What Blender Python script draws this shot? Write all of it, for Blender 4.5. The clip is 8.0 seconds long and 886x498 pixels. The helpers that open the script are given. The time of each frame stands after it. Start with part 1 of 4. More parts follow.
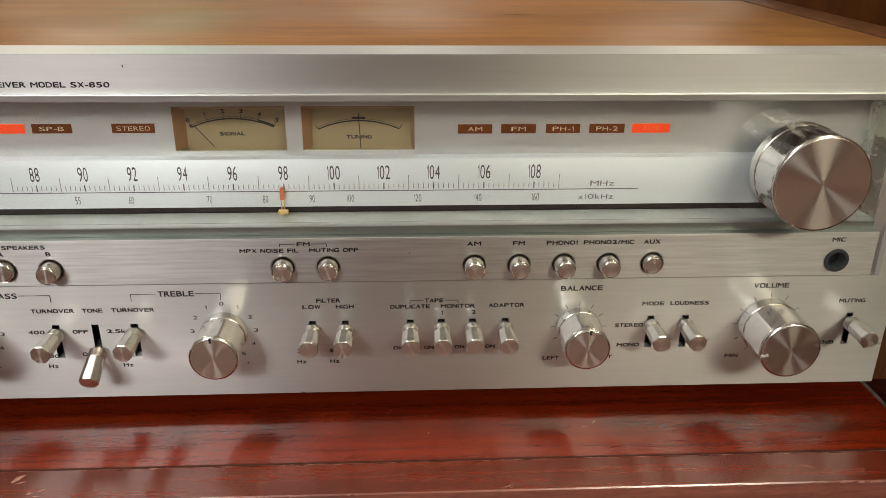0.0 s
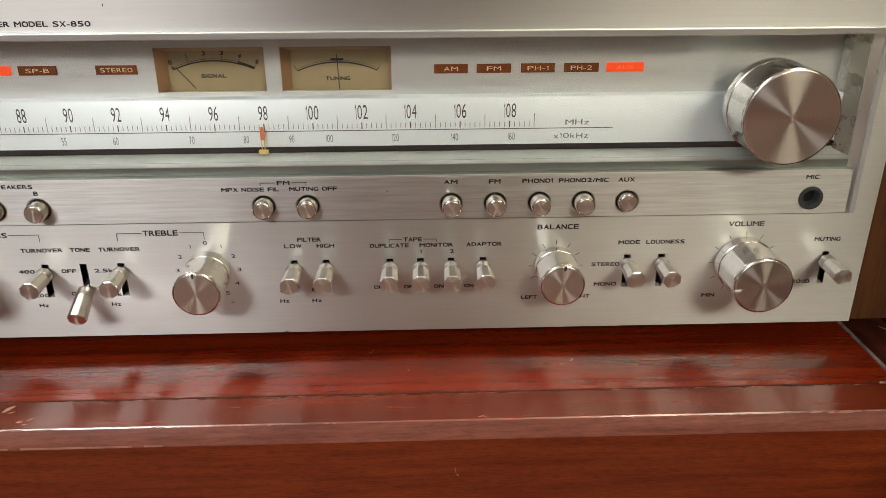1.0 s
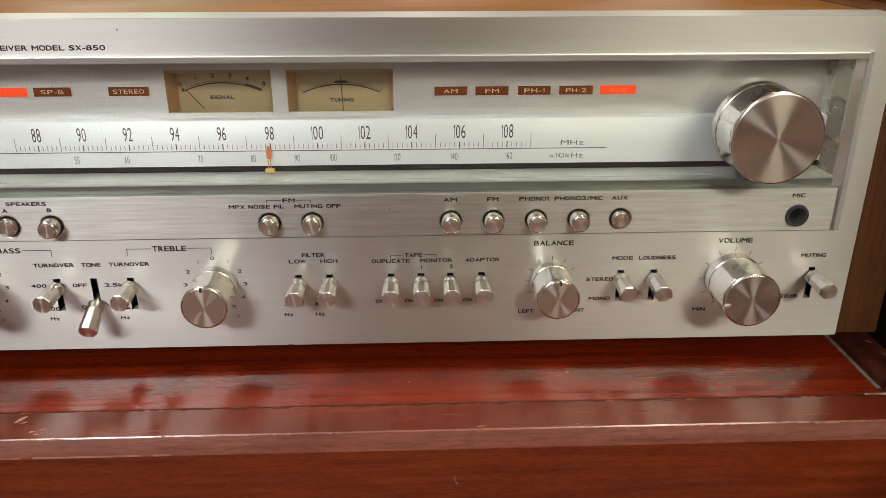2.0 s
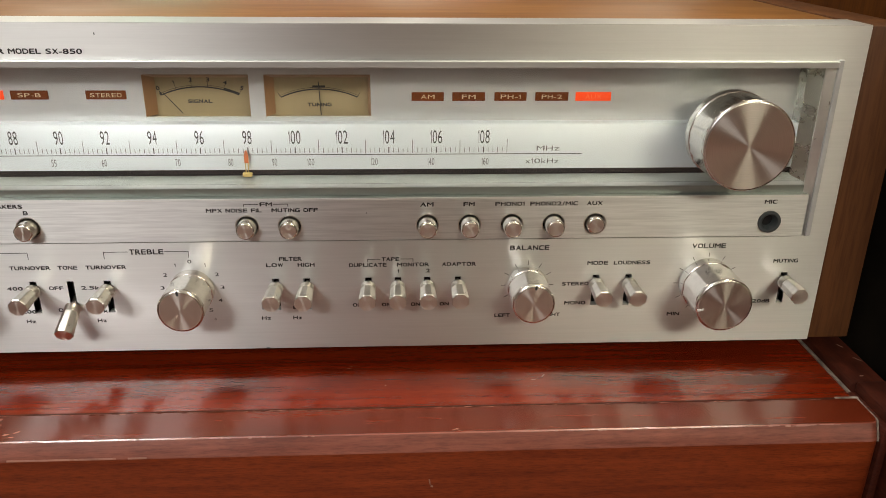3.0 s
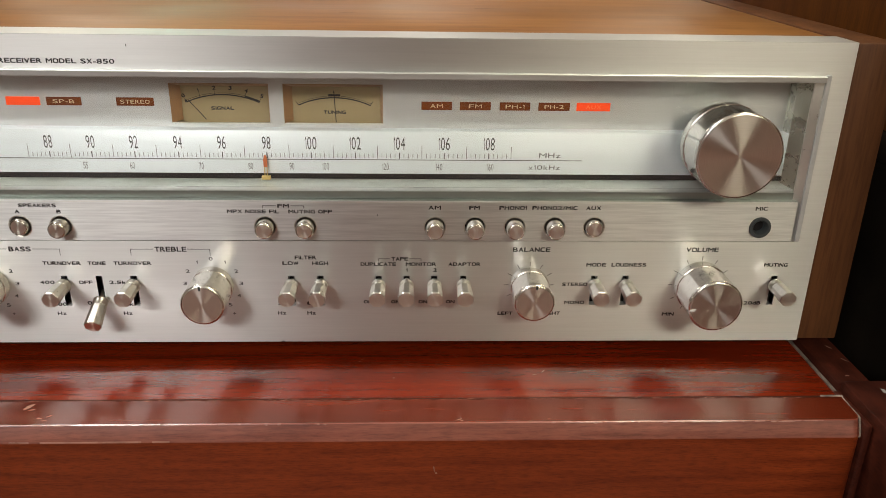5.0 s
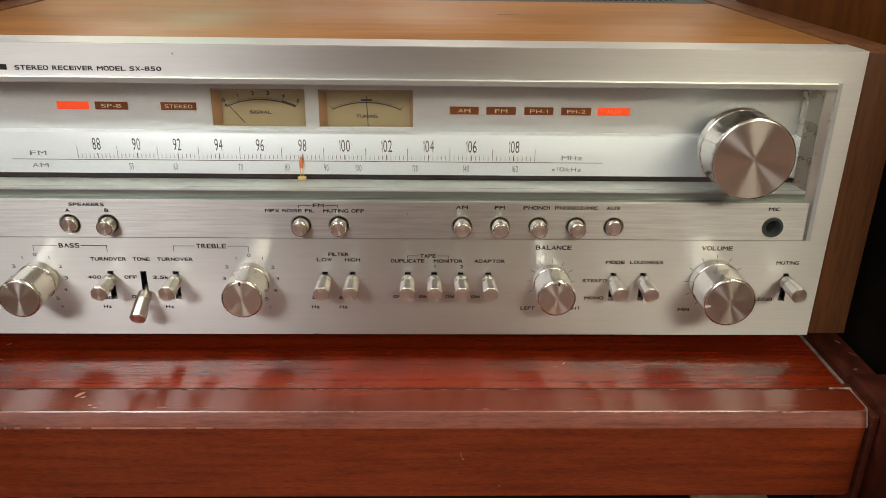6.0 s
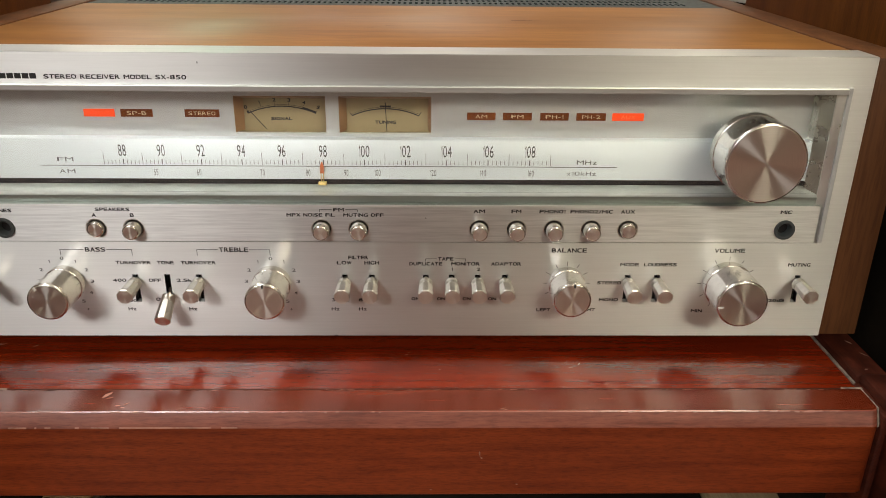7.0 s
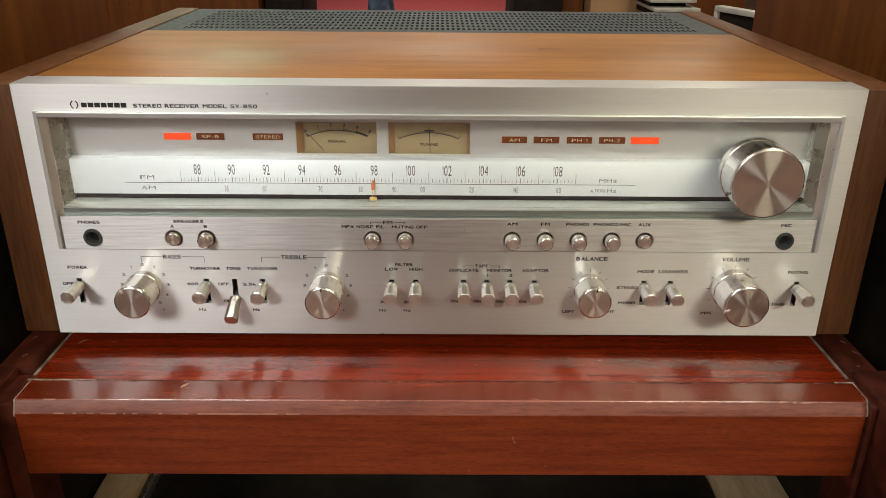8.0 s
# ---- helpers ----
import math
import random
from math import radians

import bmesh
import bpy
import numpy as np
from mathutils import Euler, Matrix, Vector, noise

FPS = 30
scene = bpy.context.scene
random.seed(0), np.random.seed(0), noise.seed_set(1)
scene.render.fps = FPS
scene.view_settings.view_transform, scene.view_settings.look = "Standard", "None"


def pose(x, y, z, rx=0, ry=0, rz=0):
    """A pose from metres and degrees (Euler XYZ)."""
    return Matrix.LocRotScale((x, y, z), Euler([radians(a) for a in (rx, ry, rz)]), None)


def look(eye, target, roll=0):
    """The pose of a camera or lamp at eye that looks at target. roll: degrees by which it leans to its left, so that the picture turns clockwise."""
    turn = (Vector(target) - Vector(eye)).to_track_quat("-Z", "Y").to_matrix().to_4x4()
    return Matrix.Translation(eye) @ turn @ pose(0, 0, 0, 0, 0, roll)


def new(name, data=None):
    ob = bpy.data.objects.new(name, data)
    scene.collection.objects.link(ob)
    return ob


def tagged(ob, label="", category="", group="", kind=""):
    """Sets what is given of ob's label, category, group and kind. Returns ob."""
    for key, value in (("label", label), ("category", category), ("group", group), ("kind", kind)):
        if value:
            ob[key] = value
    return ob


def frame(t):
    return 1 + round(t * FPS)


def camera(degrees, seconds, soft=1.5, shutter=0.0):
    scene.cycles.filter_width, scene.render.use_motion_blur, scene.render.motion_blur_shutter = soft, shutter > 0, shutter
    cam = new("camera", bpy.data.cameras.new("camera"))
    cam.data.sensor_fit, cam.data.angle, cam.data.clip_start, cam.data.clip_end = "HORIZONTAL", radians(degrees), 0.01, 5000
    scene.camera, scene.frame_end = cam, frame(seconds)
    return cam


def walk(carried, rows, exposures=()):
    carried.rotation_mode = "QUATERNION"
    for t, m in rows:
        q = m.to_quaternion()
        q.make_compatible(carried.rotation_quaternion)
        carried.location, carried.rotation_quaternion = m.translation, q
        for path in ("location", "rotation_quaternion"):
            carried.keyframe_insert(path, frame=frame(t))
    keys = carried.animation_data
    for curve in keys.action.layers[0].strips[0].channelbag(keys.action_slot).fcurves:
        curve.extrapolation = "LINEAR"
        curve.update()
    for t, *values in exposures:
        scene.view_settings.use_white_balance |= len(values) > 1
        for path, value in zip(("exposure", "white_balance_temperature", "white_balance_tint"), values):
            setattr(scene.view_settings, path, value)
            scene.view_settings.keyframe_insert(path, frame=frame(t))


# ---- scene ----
cam = camera(58.5, 8.0, soft=0.9)
PATH = [
    (0, (0.013, -0.324, 0.232), (0.109, 1.514, -0.552), 0.5),
    (0.5, (0.022, -0.328, 0.217), (0.093, 1.496, -0.599), 0.2),
    (1, (0.029, -0.34, 0.214), (0.089, 1.487, -0.597), -0.2),
    (1.5, (0.022, -0.349, 0.223), (0.072, 1.485, -0.573), -0.3),
    (1.7, (0.024, -0.351, 0.219), (0.081, 1.491, -0.557), -0.2),
    (2.8, (0.030, -0.352, 0.221), (0.129, 1.487, -0.557), 0.5),
    (3, (0.032, -0.354, 0.221), (0.134, 1.489, -0.548), 0.6),
    (3.5, (0.034, -0.356, 0.222), (0.139, 1.49, -0.54), 0.7),
    (4, (0.035, -0.358, 0.222), (0.139, 1.489, -0.536), 0.8),
    (4.5, (0.036, -0.365, 0.227), (0.127, 1.482, -0.533), 0.9),
    (4.7, (0.035, -0.368, 0.227), (0.122, 1.479, -0.534), 0.95),
    (5.8, (0.026, -0.391, 0.2425), (0.067, 1.444, -0.551), 0.85),
    (6, (0.023, -0.392, 0.24), (0.075, 1.446, -0.546), 0.9),
    (6.5, (0.02, -0.394, 0.241), (0.071, 1.443, -0.549), 0.9),
    (7, (0.016, -0.399, 0.245), (0.055, 1.439, -0.542), 0.6),
    (7.5, (0.009, -0.417, 0.26), (0.026, 1.422, -0.526), 0.2),
    (8, (-0.002, -0.447, 0.27), (0.014, 1.393, -0.514), 0.5),
]
walk(cam, [(t, look(eye, target, roll)) for t, eye, target, roll in PATH], [(0.0, -0.46), (0.5, -0.37), (1.5, -0.29), (3.0, -0.25), (6.0, -0.25), (8.0, -0.12)])

# ---- world and light ----
world = bpy.data.worlds.new("room_air")
scene.world = world
world.use_nodes = True
world.node_tree.nodes["Background"].inputs[0].default_value = (0.9, 0.95, 1.0, 1)
world.node_tree.nodes["Background"].inputs[1].default_value = 0.02


def area_lamp(name, eye, target, sx, sy, watts, colour):
    data = bpy.data.lights.new(name, "AREA")
    data.shape, data.size, data.size_y, data.energy, data.color = "RECTANGLE", sx, sy, watts, colour
    ob = new(name, data)
    ob.matrix_world = look(eye, target)
    return tagged(ob, "unseen ceiling lamp; some are placed by reflections, some added as fill", "lamp", "ceiling lights", "structure")


CEILING = 1.85
COOL, WARM, GREEN = (1.0, 0.965, 0.92), (1.0, 0.91, 0.71), (0.6, 1.0, 0.72)
# Entries at (0.25, -3.9), y 3.2 and y 9 are added fill lamps.
LAMPS = [(-1.65, -3.05, 116, COOL), (0.25, -3.9, 6, WARM), (1.75, -3.05, 92, WARM), (-0.88, 0.1, 34, COOL), (0.85, 0.1, 32, WARM),
         (-1.9, 6.3, 30, GREEN), (-0.85, 6.3, 18, COOL), (0.4, 6.3, 18, COOL), (1.6, 3.2, 24, WARM), (-1.7, 3.2, 24, WARM), (0.0, 9.0, 60, WARM)]
for lx, ly, watts, tone in LAMPS:
    wide, deep = (1.9, 0.9) if ly < -3 and lx > 1 else (1.6, 0.9) if ly < -3 else (0.5, 0.5) if ly < 1 else (0.7, 0.7)
    area_lamp("unseen_ceiling_lamp", (lx, ly, CEILING - 0.03), (lx, ly, 0), wide, deep, watts, tone)


# ---- materials ----
def material(name):
    m = bpy.data.materials.new(name)
    m.use_nodes = True
    return m, m.node_tree, m.node_tree.nodes["Principled BSDF"]


def noise_at(nt, scale, stretch=(1, 1, 1), detail=4.0, rough=0.55):
    co = nt.nodes.new("ShaderNodeTexCoord")
    mp = nt.nodes.new("ShaderNodeMapping")
    mp.inputs["Scale"].default_value = stretch
    nz = nt.nodes.new("ShaderNodeTexNoise")
    nz.inputs["Scale"].default_value, nz.inputs["Detail"].default_value, nz.inputs["Roughness"].default_value = scale, detail, rough
    nt.links.new(co.outputs["Object"], mp.inputs["Vector"])
    nt.links.new(mp.outputs["Vector"], nz.inputs["Vector"])
    return nz.outputs["Fac"]


def ramp(nt, fac, stops):
    r = nt.nodes.new("ShaderNodeValToRGB")
    els = r.color_ramp.elements
    while len(els) < len(stops):
        els.new(0.5)
    for e, (p, c) in zip(els, stops):
        e.position, e.color = p, (*c, 1)
    nt.links.new(fac, r.inputs["Fac"])
    return r.outputs["Color"]


def to_range(nt, fac, lo, hi, a=0.3, b=0.7):
    r = nt.nodes.new("ShaderNodeMapRange")
    r.inputs["From Min"].default_value, r.inputs["From Max"].default_value = a, b
    r.inputs["To Min"].default_value, r.inputs["To Max"].default_value = lo, hi
    nt.links.new(fac, r.inputs["Value"])
    return r.outputs["Result"]


def blend(nt, kind, fac, a, b):
    m = nt.nodes.new("ShaderNodeMix")
    m.data_type, m.blend_type = "RGBA", kind
    m.inputs["Factor"].default_value = fac
    nt.links.new(a, m.inputs["A"])
    nt.links.new(b, m.inputs["B"])
    return m.outputs["Result"]


def bump(nt, bsdf, fac, strength, distance):
    b = nt.nodes.new("ShaderNodeBump")
    b.inputs["Strength"].default_value, b.inputs["Distance"].default_value = strength, distance
    nt.links.new(fac, b.inputs["Height"])
    nt.links.new(b.outputs["Normal"], bsdf.inputs["Normal"])


def plain(name, colour, rough=0.5, metal=0.0, vary=0.12, scale=60.0, coat=0.0):
    m, nt, b = material(name)
    n = noise_at(nt, scale)
    lo = tuple(c * (1 - vary) for c in colour)
    hi = tuple(min(1, c * (1 + vary)) for c in colour)
    nt.links.new(ramp(nt, n, [(0.3, lo), (0.7, hi)]), b.inputs["Base Color"])
    nt.links.new(to_range(nt, noise_at(nt, scale * 3), rough * 0.85, min(1, rough * 1.15)), b.inputs["Roughness"])
    b.inputs["Metallic"].default_value = metal
    b.inputs["Coat Weight"].default_value = coat
    return m


def brushed(name, colour, rough, aniso, line=1400.0, depth=0.000004, streak=0.94):
    """Metal brushed along x: fine lines, reflections drawn out upwards."""
    m, nt, b = material(name)
    fine = noise_at(nt, 1.0, (14, line, line), 6.0, 0.7)
    coarse = noise_at(nt, 1.0, (7, line * 0.4, line * 0.4), 4.0, 0.6)
    lines = blend(nt, "MIX", 0.5, fine, coarse)
    cloud = noise_at(nt, 9.0, (0.6, 1, 2.0), 3.0)
    c1 = ramp(nt, lines, [(0.3, tuple(c * 0.955 for c in colour)), (0.7, tuple(min(1, c * 1.03) for c in colour))])
    c2 = ramp(nt, cloud, [(0.3, (0.95, 0.95, 0.95)), (0.7, (1, 1, 1))])
    drawn = noise_at(nt, 1.0, (38, 950, 950), 3.0, 0.6)
    c3 = ramp(nt, drawn, [(0.36, (streak, streak, streak)), (0.62, (1, 1, 1))])
    nt.links.new(blend(nt, "MULTIPLY", 1.0, blend(nt, "MULTIPLY", 1.0, c1, c2), c3), b.inputs["Base Color"])
    nt.links.new(to_range(nt, blend(nt, "MIX", 0.5, cloud, drawn), rough * 0.86, rough * 1.14), b.inputs["Roughness"])
    b.inputs["Metallic"].default_value = 1.0
    b.inputs["Anisotropic"].default_value = aniso
    t = nt.nodes.new("ShaderNodeTangent")
    t.direction_type, t.uv_map = "UV_MAP", "grain"
    nt.links.new(t.outputs["Tangent"], b.inputs["Tangent"])
    bump(nt, b, lines, 0.35, depth)
    return m


def turned(name, colour, rough, aniso):
    """Metal turned on a lathe round its own y axis."""
    m, nt, b = material(name)
    co = nt.nodes.new("ShaderNodeTexCoord")
    mp = nt.nodes.new("ShaderNodeMapping")
    mp.inputs["Scale"].default_value = (1, 0, 1)
    ln = nt.nodes.new("ShaderNodeVectorMath")
    ln.operation = "LENGTH"
    nz = nt.nodes.new("ShaderNodeTexNoise")
    nz.noise_dimensions = "1D"
    nz.inputs["Scale"].default_value, nz.inputs["Detail"].default_value = 2600.0, 5.0
    nt.links.new(co.outputs["Object"], mp.inputs["Vector"])
    nt.links.new(mp.outputs["Vector"], ln.inputs[0])
    nt.links.new(ln.outputs["Value"], nz.inputs["W"])
    c = ramp(nt, nz.outputs["Fac"], [(0.3, tuple(v * 0.92 for v in colour)), (0.7, colour)])
    nt.links.new(c, b.inputs["Base Color"])
    b.inputs["Metallic"].default_value, b.inputs["Roughness"].default_value = 1.0, rough
    b.inputs["Anisotropic"].default_value, b.inputs["Anisotropic Rotation"].default_value = aniso, 0.25
    t = nt.nodes.new("ShaderNodeTangent")
    t.direction_type, t.axis = "RADIAL", "Y"
    nt.links.new(t.outputs["Tangent"], b.inputs["Tangent"])
    return m


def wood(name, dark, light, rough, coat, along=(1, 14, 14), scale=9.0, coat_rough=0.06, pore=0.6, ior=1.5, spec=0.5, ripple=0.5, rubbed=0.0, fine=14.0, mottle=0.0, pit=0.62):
    """Grained wood; along: how the grain is squeezed on each axis; rubbed: lacquer rubbed down along x; mottle: dark wear; pit: how dark the pores are."""
    m, nt, b = material(name)
    figure = noise_at(nt, scale, along, 5.0, 0.6)
    pores = noise_at(nt, scale * fine, (along[0] * 1.5, along[1], along[2]), 3.0, 0.7)
    broad = noise_at(nt, 6.0, (1, 1, 1), 2.0)
    mid = tuple((a + c) / 2 for a, c in zip(dark, light))
    c1 = ramp(nt, figure, [(0.28, dark), (0.5, mid), (0.75, light)])
    c2 = ramp(nt, pores, [(0.35, (pit, pit * 0.94, pit * 0.89)), (0.55, (1, 1, 1))])
    c3 = ramp(nt, broad, [(0.3, (0.8, 0.8, 0.8)), (0.7, (1, 1, 1))])
    tone = blend(nt, "MULTIPLY", 0.8, blend(nt, "MULTIPLY", pore, c1, c2), c3)
    if mottle:
        spots = noise_at(nt, 55.0, (1, 1, 1), 6.0, 0.65)
        tone = blend(nt, "MULTIPLY", mottle, tone, ramp(nt, spots, [(0.4, (0.35, 0.35, 0.35)), (0.58, (1, 1, 1))]))
    nt.links.new(tone, b.inputs["Base Color"])
    nt.links.new(to_range(nt, broad, rough * 0.8, rough * 1.2), b.inputs["Roughness"])
    b.inputs["Coat Weight"].default_value, b.inputs["Coat Roughness"].default_value = coat, coat_rough
    b.inputs["Coat IOR"].default_value, b.inputs["Specular IOR Level"].default_value = ior, spec
    if not rubbed:
        bump(nt, b, pores, 0.2, 0.0001)
    if rubbed:
        b.inputs["IOR"].default_value, b.inputs["Anisotropic"].default_value = ior, rubbed
        t = nt.nodes.new("ShaderNodeTangent")
        t.direction_type, t.uv_map = "UV_MAP", "grain"
        nt.links.new(t.outputs["Tangent"], b.inputs["Tangent"])
    if coat > 0.6 and ripple > 0:
        wave = nt.nodes.new("ShaderNodeBump")
        wave.inputs["Strength"].default_value, wave.inputs["Distance"].default_value = ripple, 0.0006
        nt.links.new(noise_at(nt, 26.0, (0.5, 1, 1), 3.0, 0.5), wave.inputs["Height"])
        nt.links.new(wave.outputs["Normal"], b.inputs["Coat Normal"])
    return m


def glow(name, colour, strength):
    m, nt, b = material(name)
    b.inputs["Base Color"].default_value = (*(c * 0.3 for c in colour), 1)
    b.inputs["Emission Color"].default_value = (*colour, 1)
    b.inputs["Emission Strength"].default_value = strength
    return m


ALU = brushed("brushed_aluminium", (0.81, 0.82, 0.805), 0.47, 0.90, 1400.0, 0.000004, 0.97)
ALU_STRIP = brushed("streaky_brushed_aluminium", (0.84, 0.85, 0.84), 0.46, 0.90, 1400.0, 0.000006, 0.85)
ALU_LIP = brushed("satin_aluminium_lip", (0.72, 0.74, 0.73), 0.46, 0.2)
ALU_BOARD = brushed("satin_silver_board", (0.73, 0.73, 0.73), 0.46, 0.3)
CHANNEL = plain("smooth_channel_metal", (0.36, 0.40, 0.37), 0.36, 0.8, 0.08, 40)
SATIN = plain("satin_aluminium_trim", (0.80, 0.79, 0.75), 0.48, 0.75, 0.04, 80)
EDGE_TRIM = plain("grey_satin_edge", (0.60, 0.62, 0.61), 0.5, 0.4, 0.05, 80)
PALE_TRIM = plain("pale_satin_trim", (0.84, 0.84, 0.78), 0.32, 0.75, 0.04, 80)
SILL = plain("brushed_sill", (0.62, 0.64, 0.61), 0.42, 0.7, 0.05, 60)
FACE = turned("turned_knob_face", (0.86, 0.82, 0.75), 0.30, 0.96)
GRIP = plain("polished_grip_facets", (0.77, 0.75, 0.70), 0.19, 1.0, 0.05, 300)
KNOB = plain("polished_knob_metal", (0.72, 0.70, 0.65), 0.24, 1.0, 0.06, 300)
LEVER = plain("satin_lever_metal", (0.66, 0.64, 0.59), 0.32, 1.0, 0.06, 300)
CHEEK = plain("dull_metal_cheek", (0.46, 0.46, 0.41), 0.28, 0.9, 0.05, 60)
DIAL = brushed("silver_white_dial", (0.82, 0.86, 0.90), 0.50, 0.75, 700.0, 0.000002, 0.97)
DIAL.node_tree.nodes["Principled BSDF"].inputs["Metallic"].default_value = 0.5
INK = plain("black_ink", (0.02, 0.02, 0.022), 0.5)
PALE_INK = plain("pale_ink", (0.66, 0.52, 0.35), 0.6)
GREY_INK = plain("grey_ink", (0.12, 0.12, 0.13), 0.5)
DIAL_INK = plain("dial_ink", (0.055, 0.055, 0.06), 0.5)
BLACK = plain("black_plastic", (0.012, 0.012, 0.013), 0.45)
GRILLE = plain("grey_green_grille_paint", (0.024, 0.033, 0.034), 0.6)
STEEL = plain("dark_painted_steel", (0.05, 0.06, 0.062), 0.5)
BROWN = plain("unlit_indicator_brown", (0.150, 0.034, 0.004), 0.5)
BROWN.node_tree.nodes["Principled BSDF"].inputs["Specular IOR Level"].default_value = 0.2
CREAM = plain("cream_meter_face", (0.345, 0.268, 0.148), 0.55, 0, 0.05, 40)
AMBER = plain("amber_meter_wall", (0.42, 0.235, 0.120), 0.4, 0, 0.1, 40)
RED_GLOW = glow("lit_indicator_orange", (1.0, 0.068, 0.004), 1.1)
RED_GLOW.node_tree.nodes["Principled BSDF"].inputs["Base Color"].default_value = (0.08, 0.008, 0.001, 1)
POINTER = plain("pointer_orange", (0.64, 0.18, 0.07), 0.4)
POINTER_BASE = plain("pointer_yellow", (0.62, 0.45, 0.16), 0.5)
WHITE_MARK = plain("white_mark", (0.8, 0.8, 0.78), 0.5)
TRAY = plain("dull_white_plastic", (0.36, 0.35, 0.31), 0.5, 0, 0.3, 20)
RUBBER = plain("black_rubber", (0.02, 0.02, 0.02), 0.8)
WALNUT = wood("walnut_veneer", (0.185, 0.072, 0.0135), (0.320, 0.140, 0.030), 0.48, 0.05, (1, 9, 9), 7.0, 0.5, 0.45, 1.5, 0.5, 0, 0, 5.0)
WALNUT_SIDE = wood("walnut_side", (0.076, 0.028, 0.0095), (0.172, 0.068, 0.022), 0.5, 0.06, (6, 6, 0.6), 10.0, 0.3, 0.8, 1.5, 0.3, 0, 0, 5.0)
MAHOGANY = wood("red_mahogany_lacquer", (0.142, 0.0115, 0.0022), (0.272, 0.0285, 0.0046), 0.18, 0.0, (0.8, 16, 16), 9.0, 0.17, 0.5, 2.1, 0.5, 0, 0.25, 12.0, 0, 0.5)
DULL_MAHOGANY = wood("dull_red_mahogany", (0.095, 0.012, 0.003), (0.195, 0.028, 0.008), 0.20, 0.0, (0.9, 16, 16), 9.0, 0.16, 0.6, 2.05, 0.5, 0, 0.25, 12.0, 0, 0.5)
WORN_MAHOGANY = wood("worn_red_mahogany", (0.168, 0.0245, 0.0056), (0.320, 0.058, 0.0130), 0.38, 0.35, (1.5, 22, 22), 12.0, 0.3, 0.9, 1.5, 0.22, 0, 0, 7.0, 0, 0.6)
# Pinker base carries part of the bevel's lamp sheen besides the rubbing.
RUBBED_SHEEN = wood("rubbed_edge_with_sheen", (0.16, 0.034, 0.018), (0.33, 0.100, 0.062), 0.40, 1.0, (1.2, 16, 16), 12.0, 0.24, 0.6, 1.8, 0.3, 0, 0, 6.0, 0.2, 0.55)
# Pale base shows bare wood and also paints the arris glint.
BARE_GLINT = plain("bare_wood_and_glint", (0.32, 0.150, 0.110), 0.3, 0, 0.45, 45, 1.0)
AGED = wood("aged_mahogany", (0.040, 0.008, 0.004), (0.095, 0.021, 0.010), 0.45, 0.25, (8, 1.5, 8), 9.0, 0.25, 0.7, 1.5, 0.2, 0.5, 0, 14.0, 0.7, 0.45)
DARK_MAHOGANY = wood("dark_mahogany", (0.048, 0.011, 0.006), (0.118, 0.026, 0.013), 0.45, 0.2, (13, 1, 13), 8.0, 0.22, 0.7, 1.5, 0.2, 0.5, 0, 14.0, 0.7, 0.45)
# Matt dark brown that stands in for shade in the deck groove.
GROOVE_SHADE = plain("groove_shade_brown", (0.050, 0.019, 0.012), 0.95, 0, 0.3, 300)
GROOVE_SHADE.node_tree.nodes["Principled BSDF"].inputs["Specular IOR Level"].default_value = 0.05
FILLER = plain("grey_seam_filler", (0.25, 0.205, 0.165), 0.85, 0, 0.6, 160)
TEAK_PANEL = wood("brown_cabinet_side", (0.084, 0.025, 0.0035), (0.180, 0.059, 0.0085), 0.5, 0.04, (9, 9, 1), 6.0, 0.3, 0.6, 1.5, 0.2)
# Near-black for black goods, and for shade filled in beside the stand.
NIGHT = plain("near_black_body", (0.011, 0.008, 0.005), 0.7, 0, 0.5, 14)
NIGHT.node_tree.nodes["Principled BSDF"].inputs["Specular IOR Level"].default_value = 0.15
PINE = wood("pale_pine", (0.42, 0.29, 0.15), (0.62, 0.47, 0.28), 0.6, 0.0, (12, 1, 12), 6.0)
CARPET = plain("red_carpet", (0.26, 0.030, 0.040), 0.95, 0, 0.2, 90)
DARK_WALL = wood("dark_wall_brown", (0.13, 0.10, 0.085), (0.21, 0.17, 0.145), 0.5, 0.0, (6, 6, 1), 3.0)
VINYL = plain("brown_vinyl_floor", (0.125, 0.070, 0.058), 0.6, 0, 0.2, 8)
WALL = plain("cream_wall", (0.62, 0.57, 0.48), 0.9, 0, 0.06, 3)
CEIL = plain("white_ceiling", (0.72, 0.71, 0.68), 0.9, 0, 0.04, 3)
TAN = plain("tan_board", (0.34, 0.20, 0.09), 0.6, 0, 0.1, 12)
CLOTH = plain("slate_blue_cloth", (0.05, 0.085, 0.14), 0.9, 0, 0.5, 14)

GLASS, _, b_glass = material("clear_window_glass")
b_glass.inputs["Transmission Weight"].default_value = 1.0
b_glass.inputs["Roughness"].default_value, b_glass.inputs["IOR"].default_value = 0.0, 1.45
b_glass.inputs["Base Color"].default_value = (0.97, 1.0, 0.98, 1)

# ---- builders ----
PLACE = {}


def finish(bm, name, mat, smooth=30):
    bmesh.ops.recalc_face_normals(bm, faces=bm.faces)
    layer = bm.loops.layers.uv.new("grain")
    for f in bm.faces:
        for lp in f.loops:
            lp[layer].uv = (lp.vert.co.z + lp.vert.co.y, lp.vert.co.x)
    me = bpy.data.meshes.new(name)
    bm.to_mesh(me)
    bm.free()
    for m in mat if isinstance(mat, (list, tuple)) else (mat,):
        me.materials.append(m)
    if smooth:
        me.shade_smooth()
        me.set_sharp_from_angle(angle=radians(smooth))
    return me


